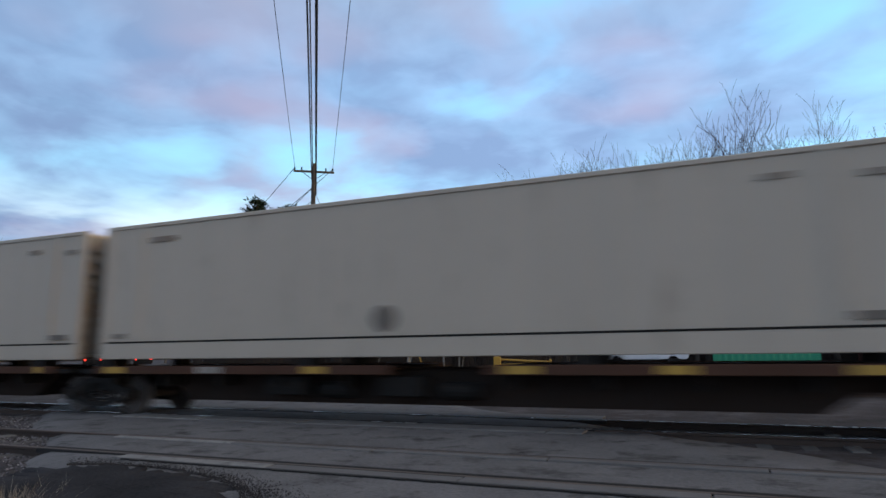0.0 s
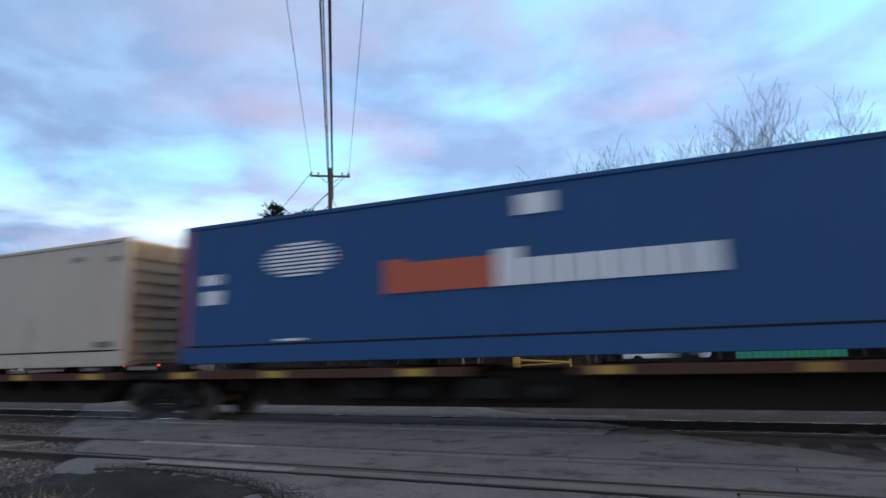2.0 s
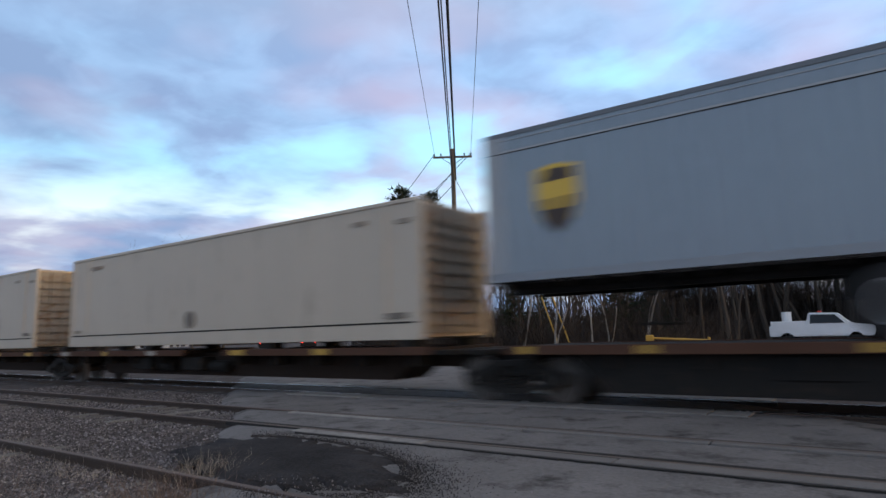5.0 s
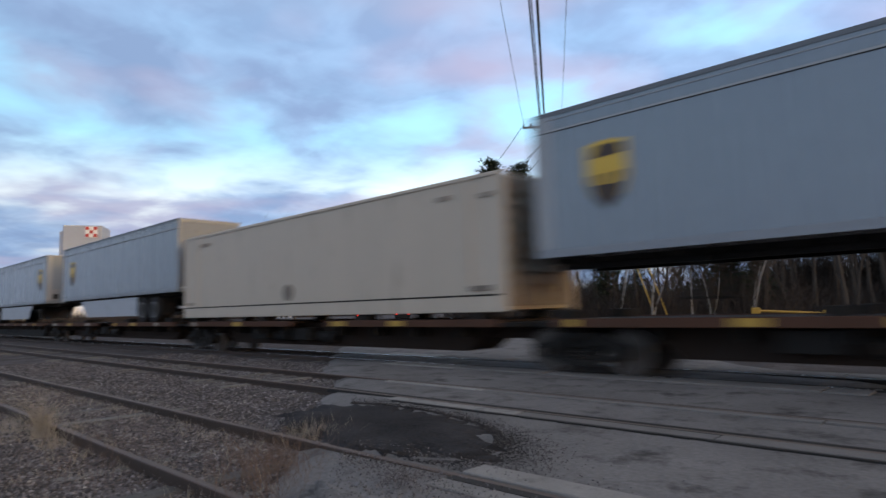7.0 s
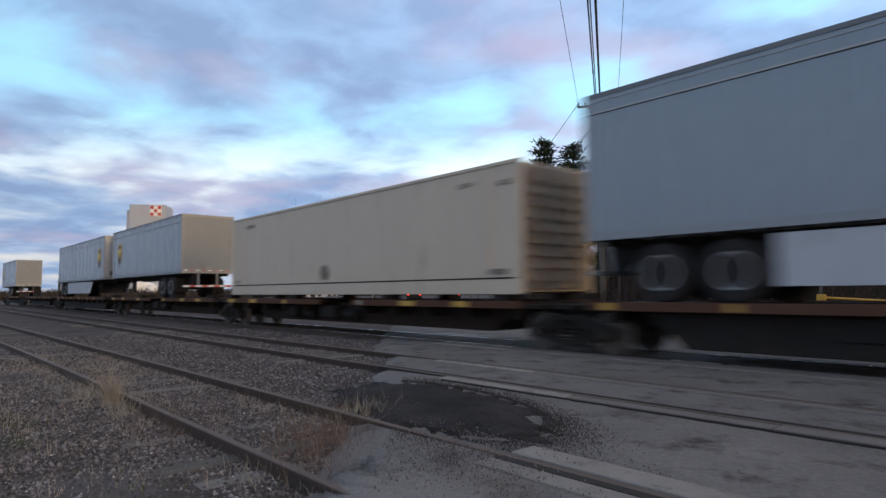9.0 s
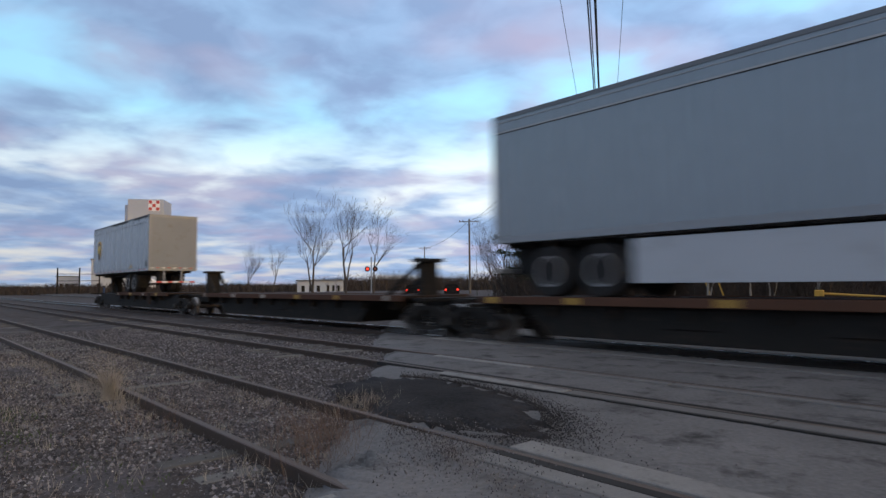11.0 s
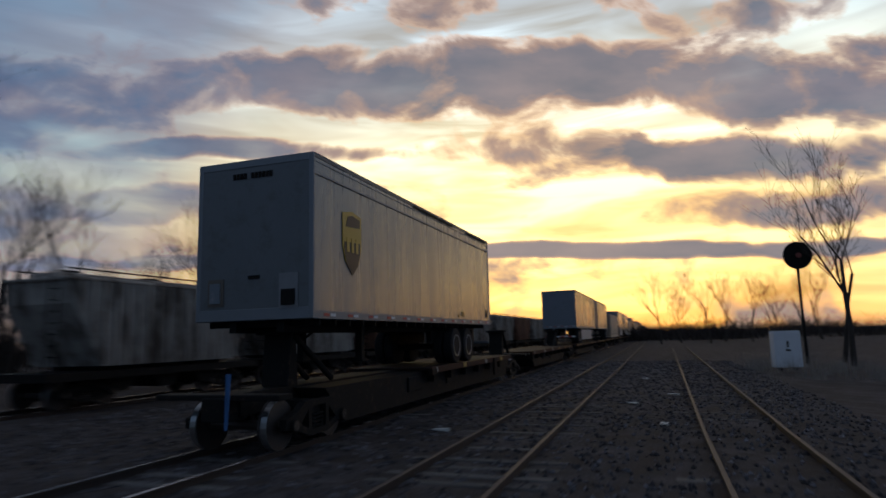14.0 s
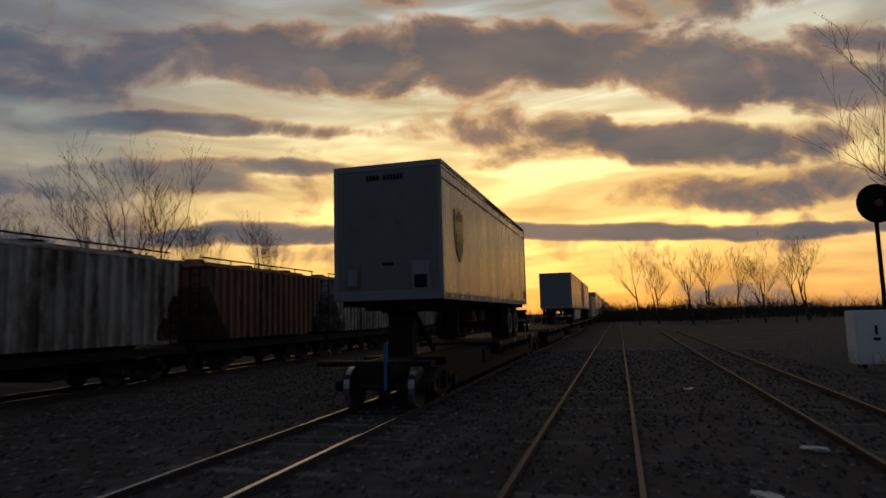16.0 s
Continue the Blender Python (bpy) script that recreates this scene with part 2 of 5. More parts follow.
SILVER = surface("pale_trailer_skin", (0.205, 0.232, 0.255), 0.27, 0.32, vary=0.07, scale=0.9, grain=8, bump=0.4, stretch=(3.0, 3.0, 0.15), dirt=(0.165, 0.185, 0.205), dirt_at=0.64)
SILVER_END = surface("pale_trailer_nose", (0.195, 0.218, 0.245), 0.45, 0.1, vary=0.1, scale=0.8, bump=0.08, dirt=(0.40, 0.39, 0.38), dirt_at=0.66)
SKIRT = surface("white_side_skirt", (0.36, 0.385, 0.42), 0.55, vary=0.12, scale=0.8, bump=0.05, dirt=(0.28, 0.29, 0.30), dirt_at=0.6)
# nose turned from the sunset: its shade put into a darker base, with stains
SHADED_NOSE = surface("shaded_trailer_nose", (0.165, 0.175, 0.185), 0.5, 0.1, vary=0.16, scale=0.8, bump=0.08, dirt=(0.13, 0.13, 0.13), dirt_at=0.58)
CORNER = surface("pale_corner_sheet", (0.32, 0.325, 0.33), 0.5, 0.1, vary=0.12, scale=1.5, bump=0.05)
ALLOY = surface("trailer_edge_alloy", (0.23, 0.245, 0.265), 0.5, 0.3, vary=0.15, bump=0.05)
ROOF = surface("trailer_roof", (0.13, 0.14, 0.15), 0.5, 0.3, vary=0.3, bump=0.1)
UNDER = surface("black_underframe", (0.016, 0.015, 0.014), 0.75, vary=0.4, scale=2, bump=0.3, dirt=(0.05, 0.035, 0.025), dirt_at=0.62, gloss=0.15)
RUST = surface("rusty_car_frame", (0.030, 0.020, 0.015), 0.8, vary=0.45, scale=1.2, bump=0.3, dirt=(0.03, 0.022, 0.018), dirt_at=0.5, gloss=0.12)
DECK_RUST = surface("brown_deck_edge", (0.078, 0.040, 0.027), 0.8, vary=0.4, scale=1.0, bump=0.3, dirt=(0.06, 0.04, 0.03), dirt_at=0.58, gloss=0.12)
TYRE = surface("tyre_rubber", (0.02, 0.02, 0.021), 0.85, vary=0.25, scale=6, bump=0.3, gloss=0.2)
RIM = surface("steel_rim", (0.26, 0.26, 0.27), 0.4, 0.4, vary=0.2, scale=5, bump=0.1)
TREAD = surface("worn_wheel_tread", (0.42, 0.41, 0.40), 0.35, 0.9, vary=0.2, scale=5, bump=0.05)
WHEEL = surface("wheel_steel", (0.10, 0.085, 0.075), 0.55, 0.6, vary=0.35, scale=4, bump=0.2, gloss=0.3)
POLE_WOOD = surface("pole_wood", (0.10, 0.085, 0.07), 0.9, vary=0.3, scale=2, bump=0.4, stretch=(6, 6, 0.4))
WIRE = surface("cable", (0.02, 0.02, 0.022), 0.7, vary=0.1, bump=0.0)
BARK = surface("bark", (0.070, 0.059, 0.051), 0.95, vary=0.35, scale=2, bump=0.4, stretch=(3, 3, 0.6), gloss=0.1)
PALE_BARK = surface("pale_birch_bark", (0.23, 0.215, 0.20), 0.9, vary=0.35, scale=2, bump=0.3)
TWIG = surface("twigs", (0.064, 0.050, 0.043), 0.95, vary=0.25, scale=1, bump=0.0, gloss=0.1)
NEEDLES = surface("pine_needles", (0.030, 0.043, 0.027), 0.9, vary=0.5, scale=0.8, bump=0.0, gloss=0.1)
BRUSH = surface("brown_brush", (0.052, 0.043, 0.038), 0.95, vary=0.5, scale=0.4, bump=0.0, gloss=0.05)
STRAW = surface("dry_grass", (0.29, 0.262, 0.228), 0.95, vary=0.4, scale=2, bump=0.0, gloss=0.1)
DEAD_STEM = surface("dead_stems", (0.135, 0.100, 0.086), 0.95, vary=0.4, scale=3, bump=0.0, gloss=0.1)
GREEN_GRASS = surface("green_weeds", (0.05, 0.075, 0.025), 0.95, vary=0.4, scale=2, bump=0.0)
CONCRETE = surface("pale_concrete", (0.36, 0.40, 0.47), 0.85, vary=0.15, scale=0.08, grain=1.0, bump=0.1)
GREEN = surface("green_container_paint", (0.03, 0.28, 0.15), 0.5, vary=0.12, bump=0.05)
SKYBLUE = surface("bright_blue_paint", (0.03, 0.24, 0.60), 0.5, vary=0.12, bump=0.05)
MAROON = surface("faded_red_paint", (0.30, 0.09, 0.07), 0.6, vary=0.2, bump=0.05)
GLASS_DARK = surface("dark_window", (0.02, 0.025, 0.03), 0.12, vary=0.1, bump=0.0)
HOPPER_GREY = surface("dirty_hopper_paint", (0.42, 0.385, 0.34), 0.75, vary=0.3, scale=0.7, bump=0.15, dirt=(0.13, 0.105, 0.085), dirt_at=0.5, stretch=(1, 1, 0.3))
HOPPER_BROWN = surface("brown_hopper_paint", (0.26, 0.13, 0.08), 0.75, vary=0.3, scale=0.7, bump=0.15, dirt=(0.13, 0.07, 0.05), dirt_at=0.52, stretch=(1, 1, 0.3))
DOOR = surface("dull_rear_door", (0.185, 0.205, 0.235), 0.55, vary=0.12, scale=0.9, bump=0.06, dirt=(0.15, 0.15, 0.155), dirt_at=0.62)
SMUDGE = surface("dark_smudge", (0.16, 0.135, 0.11), 0.7, vary=0.3, bump=0.0)
LITTER = surface("white_litter", (0.6, 0.6, 0.58), 0.7, vary=0.2, bump=0.1)
LEAF = surface("dead_leaves", (0.13, 0.095, 0.078), 0.9, vary=0.5, scale=6, bump=0.0, mixed=0.5)
PALE_STONE = surface("pale_stone", (0.22, 0.21, 0.20), 0.9, vary=0.4, scale=5, bump=0.2, mixed=0.5)
BLUE_HOSE = surface("blue_hose", (0.04, 0.12, 0.30), 0.5, vary=0.1)
RED_LAMP = lamp_surface("red_lamp", (1.0, 0.05, 0.03), 2.5)
import functools

# ---- building blocks ----


def box(bm, x0, x1, y0, y1, z0, z1):
    v = [bm.verts.new((x, y, z)) for x in (x0, x1) for y in (y0, y1) for z in (z0, z1)]
    for f in ((0, 1, 3, 2), (4, 6, 7, 5), (0, 4, 5, 1), (2, 3, 7, 6), (0, 2, 6, 4), (1, 5, 7, 3)):
        bm.faces.new([v[i] for i in f])
    return v


def tube(bm, a, b, ra, rb=None, seg=8, cap=True):
    """A round or tapered bar from a to b."""
    a, b, rb = Vector(a), Vector(b), ra if rb is None else rb
    turn = (b - a).to_track_quat("Z", "Y")
    rings = []
    for p, r in ((a, ra), (b, rb)):
        rings.append([bm.verts.new(p + turn @ Vector((r * math.cos(k * math.tau / seg), r * math.sin(k * math.tau / seg), 0))) for k in range(seg)])
    for k in range(seg):
        bm.faces.new((rings[0][k], rings[0][(k + 1) % seg], rings[1][(k + 1) % seg], rings[1][k]))
    if cap:
        bm.faces.new(rings[0][::-1])
        bm.faces.new(rings[1])


def prism(bm, outline, y0, y1):
    """An outline in x and z, thick from y0 to y1."""
    a = [bm.verts.new((x, y0, z)) for x, z in outline]
    b = [bm.verts.new((x, y1, z)) for x, z in outline]
    bm.faces.new(a)
    bm.faces.new(b[::-1])
    for k in range(len(a)):
        bm.faces.new((a[k - 1], a[k], b[k], b[k - 1]))


def mesh(name, bm, material):
    bmesh.ops.recalc_face_normals(bm, faces=bm.faces)
    data = bpy.data.meshes.new(name)
    bm.to_mesh(data)
    bm.free()
    data.materials.append(material)
    return data


def part(name, bm, material, parent, label=""):
    ob = new(name, mesh(name, bm, material))
    ob.parent = parent
    if label:
        tagged(ob, label)
    return ob


def thing(name, label, category, group="", kind=""):
    return tagged(new(name), label, category, group, kind)


def rounded(bm, width=0.02, seg=1):
    bmesh.ops.bevel(bm, geom=list(bm.edges), offset=width, segments=seg, affect="EDGES", clamp_overlap=True)
    return bm


# ---- ground, road and tracks ----
GROUND_Z = -0.14


def road_shift(y):
    """The road crosses the tracks aslant: where it lies at this y."""
    return -1.2 * y


def ground_height(x, y):
    z = GROUND_Z + 0.10 * (noise.noise((x * 0.22, y * 0.3, 0)))
    if 1.2 < y < 18:
        z = -0.125 + 0.03 * noise.noise((x * 0.5, y * 0.9, 3))
    if y > 24:
        z += 0.25
    if y < 1.0:
        z -= min(0.25, 0.08 * (1.0 - y))
    return z


@functools.lru_cache(None)
def ground_corner(i, j):
    return ground_height(-120 + 3 * i, -4 + 1.2 * j)


def on_ground(x, y):
    """Height of the ground sheet near the tracks."""
    a, b = (x + 120) / 3, (y + 4) / 1.2
    i, j = int(a), int(b)
    a, b = a - i, b - j
    return (ground_corner(i, j) * (1 - a) + ground_corner(i + 1, j) * a) * (1 - b) + (ground_corner(i, j + 1) * (1 - a) + ground_corner(i + 1, j + 1) * a) * b


def build_ground():
    bm = bmesh.new()
    xs = [-2500, -900, -300] + [-120 + 3 * i for i in range(70)] + [100, 150, 300, 900, 2500]
    ys = [-900, -200, -60, -20, -8] + [-4 + 1.2 * i for i in range(42)] + [60, 100, 200, 500, 1200, 2500]
    grid = []
    for x in xs:
        row = []
        for y in ys:
            row.append(bm.verts.new((x, y, ground_height(x, y))))
        grid.append(row)
    for i in range(len(xs) - 1):
        for j in range(len(ys) - 1):
            f = bm.faces.new((grid[i][j], grid[i + 1][j], grid[i + 1][j + 1], grid[i][j + 1]))
            f.smooth = True
    ob = new("ground", mesh("ground", bm, GRAVEL))
    tagged(ob, "grey gravel and dry weedy ground beside tracks", "ground", kind="structure")


def build_road():
    bm = bmesh.new()
    ys = [-14 + 0.5 * i for i in range(110)]
    rows = []
    for y in ys:
        left = road_shift(y) - 0.9 + 0.35 * noise.noise((y * 0.9, 1.7, 0)) - (0.9 if 8 < y < 15 else 0)
        right = road_shift(y) + 12.1 + 0.3 * noise.noise((y * 0.9, 7.1, 0))
        rows.append([bm.verts.new((left - 0.5, y, -0.16)), bm.verts.new((left, y, -0.035))]
                    + [bm.verts.new((left + (right - left) * k / 8, y, -0.012 + 0.012 * noise.noise((k, y, 5)))) for k in range(1, 8)]
                    + [bm.verts.new((right, y, -0.035)), bm.verts.new((right + 0.4, y, -0.16))])
    for a, b in zip(rows, rows[1:]):
        for k in range(len(a) - 1):
            bm.faces.new((a[k], a[k + 1], b[k + 1], b[k])).smooth = True
    tagged(new("road", mesh("road", bm, ASPHALT)), "worn grey asphalt road crossing the railway", "road", kind="structure")
    # darker loose asphalt along the road's edge
    for cx, cy, rx, ry, top in ((-5.6, 4.75, 1.75, 1.0, 0.042), (-2.9, 2.5, 1.15, 0.75, 0.03)):
        bm = bmesh.new()
        centre = bm.verts.new((cx, cy, top))
        rings = []
        for r in (0.35, 0.7, 0.9, 1.0):
            ring = []
            for k in range(144):
                a = k * math.tau / 144
                w = r * (1 + 0.20 * noise.noise((2 * math.cos(a), 2 * math.sin(a), cx)) + 0.20 * noise.noise((7 * math.cos(a), 7 * math.sin(a), cx)) + 0.22 * noise.noise((19 * math.cos(a), 19 * math.sin(a), cx)))
                dx, dy = rx * w * math.cos(a), ry * w * math.sin(a)
                drop = {0.35: 0.0, 0.7: 0.01, 0.9: 0.032, 1.0: 0.09}[r]
                ring.append(bm.verts.new((cx + dx - 0.7 * dy, cy + dy, top - drop + 0.008 * noise.noise((dx * 4, dy * 4, 2)))))
            rings.append(ring)
        for k in range(144):
            bm.faces.new((centre, rings[0][k], rings[0][(k + 1) % 144])).smooth = True
            for p, q in zip(rings, rings[1:]):
                bm.faces.new((p[k], q[k], q[(k + 1) % 144], p[(k + 1) % 144])).smooth = True
        tagged(new("road_patch", mesh("road_patch", bm, NEW_ASPHALT if cx < -4 else ASPHALT)), "dark ragged patch of loose asphalt at the road edge", "road patch", kind="structure")
    rng = np.random.default_rng(77)
    for name, label, material, cx, cy, rx, ry, count, inner, size in (
            ("loose_asphalt", "dark asphalt crumbs strewn round the patch", NEW_ASPHALT, -5.6, 4.75, 1.9, 1.05, 13000, 0.86, (0.003, 0.0075)),
            ("road_grit", "grey grit strewn on the worn asphalt", STONE, -3.7, 3.3, 2.4, 1.6, 3500, 0.0, (0.003, 0.0075))):
        verts, faces = [], []
        for _ in range(count):
            r, a = inner + abs(rng.normal(0, 0.20 if inner else 0.55)), rng.uniform(0, math.tau)
            dx, dy = rx * r * math.cos(a), ry * r * math.sin(a)
            x, y, w = cx + dx - 0.7 * dy, cy + dy, rng.uniform(*size)
            if x < road_shift(y) - 0.6 or abs(abs(y - 3.0) - 0.717) < 0.09:
                continue
            n0, z = len(verts), 0.006 if inner and r > 0.95 else 0.03 if inner else (0.036 if r < 0.6 else 0.004)
            turn = rng.uniform(0, math.tau)
            for k in range(5):
                q = w * rng.uniform(0.6, 1.3)
                verts.append((x + q * math.cos(turn + k * 1.257), y + q * math.sin(turn + k * 1.257), z - 0.01))
            verts.append((x, y, z + w * (0.2 if inner else 0.5)))
            faces += [(n0 + k, n0 + (k + 1) % 5, n0 + 5) for k in range(5)]
        data = bpy.data.meshes.new(name)
        data.from_pydata(verts, [], faces)
        data.materials.append(material)
        tagged(new(name, data), label, "grit", kind="stuff")


def siding_y(x):
    """The near siding drifts towards the viewer at its far ends."""
    return -0.010 * max(0.0, -12 - x) - 0.012 * max(0.0, x - 30)


def sweep(bm, xs, centre, profile):
    rings = [[bm.verts.new((x, centre(x) + py, pz)) for py, pz in profile] for x in xs]
    for a, b in zip(rings, rings[1:]):
        for k in range(len(profile)):
            bm.faces.new((a[k - 1], a[k], b[k], b[k - 1]))


def build_track(name, label, y, drift, head, x0, x1, step):
    root = thing(name, label, "railway track", kind="structure")
    xs = [x0 + i * step for i in range(int((x1 - x0) / step) + 1)]
    for side in (-0.717, 0.717):
        bm = bmesh.new()
        sweep(bm, xs, lambda x: y + side + drift(x), [(-0.07, -0.17), (0.07, -0.17), (0.07, -0.155), (0.012, -0.13), (0.012, -0.045), (0.036, -0.035), (0.036, -0.004), (-0.036, -0.004), (-0.036, -0.035), (-0.012, -0.045), (-0.012, -0.13), (-0.07, -0.155)])
        rail = part("rail", bm, RAIL_SIDE, root)
        bm = bmesh.new()
        sweep(bm, xs, lambda x: y + side + drift(x), [(-0.035, -0.004), (0.035, -0.004), (0.028, 0.003), (-0.028, 0.003)])
        part("rail_head", bm, head, rail)
    return root


def build_ties(root, y, drift, x0, x1, top):
    bm = bmesh.new()
    box(bm, -0.11, 0.11, -1.3, 1.3, -0.15, 0)
    data = mesh("tie", rounded(bm, 0.012), TIE)
    rng = random.Random(int(y * 10))
    x = x0
    while x < x1:
        tie = new("tie", data)
        tie.parent = root
        tie.matrix_basis = pose(x, y + drift(x) + rng.uniform(-0.08, 0.08), top + rng.uniform(-0.03, 0.025), 0, 0, rng.uniform(-2, 2))
        x += rng.uniform(0.52, 0.62)


def build_strips():
    """Flangeway boards and panels beside the rails where the road crosses."""
    deck = thing("crossing_deck", "worn concrete panels set along the rails in asphalt", "level crossing", kind="structure")
    rng = random.Random(8)
    for y, halves in ((11.5, ((-1.35, -0.78), (0.78, 1.35))), (7.18, ((-1.03, -0.80), (0.48, 0.63))), (2.95, ((-1.12, -0.82), (-0.62, -0.42), (0.42, 0.62), (0.84, 1.12)))):
        for a, b in halves:
            x0, x1 = road_shift(y + a) + 0.2 if y > 4 else -3.5, road_shift(y) + 12.0
            x = x0
            while x < x1 - 0.3:
                w = min(2.4, x1 - x)
                bm = bmesh.new()
                box(bm, x, x + w - 0.02, y + a, y + b, -0.12, rng.uniform(0.006, 0.016))
                part("panel", rounded(bm, 0.008), PANEL if y < 4 or x < x0 + 1 else WORN_PANEL, deck)
                x += w
        for side in (-0.717, 0.717):
            for off, wide in ((0.0, 0.075), (0.12 if side < 0 else -0.12, 0.03)):
                bm = bmesh.new()
                box(bm, road_shift(y) - 0.4 if y > 4 else -3.5, road_shift(y) + 12.1, y + side + off - wide, y + side + off + wide, -0.06, 0.0015)
                part("flangeway", bm, GAP, deck)
        if 4 < y < 9:
            # a ragged dark joint outside the near panel
            bm = bmesh.new()
            for k in range(60):
                x = road_shift(y) + 1.6 + k * 0.17
                box(bm, x, x + 0.172, y - 1.065 - rng.uniform(0.005, 0.03), y - 1.035, -0.06, 0.006)
            part("joint", bm, GAP, deck)


build_ground()
build_road()
straight = lambda x: 0.0
main_track = build_track("track_1", "main track with polished steel rails on grey ballast", RAIL_Y, straight, RAIL_HEAD, -400, 600, 20)
second_track = build_track("track_2", "second track with dull rails leading over the road", 7.18, straight, RAIL_DULL, -300, 400, 20)
siding = build_track("track_3", "rusty siding with weathered ties in weeds", 3.0, siding_y, RAIL_DULL, -90, 90, 2)
far_track = build_track("track_4", "far track with shining rail heads", 22.5, straight, RAIL_HEAD, -300, 500, 20)
build_ties(second_track, 7.18, straight, -34, -9.0, -0.12)
build_ties(second_track, 7.18, straight, 5, 45, -0.135)
build_ties(siding, 3.0, siding_y, -34, -4.4, -0.125)
build_ties(siding, 3.0, siding_y, 9.4, 45, -0.14)
build_ties(main_track, 11.5, straight, -30, 60, -0.13)
build_strips()

# ---- the train ----


def railway_wheel(bm_tread, x, z=0.42, y=0.0):
    for side in (-0.717, 0.717):
        tube(bm_tread, (x, y + side - 0.07, z), (x, y + side + 0.06, z), 0.42, 0.42, 20)
        tube(bm_tread, (x, y + side + (0.06 if side < 0 else -0.07), z), (x, y + side + (0.09 if side < 0 else -0.10), z), 0.45, 0.45, 20)


def bogie(parent, x, wheelbase=1.73):
    bm = bmesh.new()
    for side in (-1, 1):
        y0, y1 = side * 0.98 - 0.07, side * 0.98 + 0.07
        half = wheelbase / 2
        for s in (-1, 1):
            prism(bm, [(x + s * (half + 0.22), 0.36), (x + s * (half - 0.2), 0.36), (x + s * 0.32, 0.68), (x + s * 0.45, 0.79), (x + s * (half - 0.1), 0.62), (x + s * (half + 0.22), 0.54)], y0, y1)
            prism(bm, [(x + s * (half + 0.05), 0.37), (x + s * 0.3, 0.17), (x + s * 0.3, 0.29), (x + s * (half - 0.2), 0.42)], y0, y1)
            prism(bm, [(x + s * 0.24, 0.25), (x + s * 0.36, 0.25), (x + s * 0.36, 0.75), (x + s * 0.24, 0.75)], y0, y1)
            tube(bm, (x + s * half, side * 0.86, 0.42), (x + s * half, side * 1.12, 0.42), 0.13, 0.11, 12)
        prism(bm, [(x - 0.47, 0.68), (x + 0.47, 0.68), (x + 0.47, 0.79), (x - 0.47, 0.79)], y0, y1)
        prism(bm, [(x - 0.32, 0.17), (x + 0.32, 0.17), (x + 0.32, 0.28), (x - 0.32, 0.28)], y0, y1)
        for k in (-0.14, 0.0, 0.14):
            for z in (0.30, 0.37, 0.44, 0.51):
                tube(bm, (x + k, side * 0.98, z), (x + k, side * 0.98, z + 0.04), 0.065, 0.065, 8)
    box(bm, x - 0.2, x + 0.2, -0.95, 0.95, 0.5, 0.78)
    frame_part = part("bogie", bm, UNDER, parent, "dirty cast steel bogie frame")
    for k in (-0.5, 0.5):
        bm = bmesh.new()
        railway_wheel(bm, x + k * wheelbase)
        tube(bm, (x + k * wheelbase, -1.12, 0.42), (x + k * wheelbase, 1.12, 0.42), 0.09, 0.09, 10)
        part("wheelset", bm, WHEEL, frame_part)
        for side in (-0.717, 0.717):
            bm = bmesh.new()
            tube(bm, (x + k * wheelbase, side - 0.074, 0.42), (x + k * wheelbase, side + 0.064, 0.42), 0.425, 0.425, 28, False)
            part("wheel_tread", bm, TREAD, frame_part, "bright worn wheel tread")


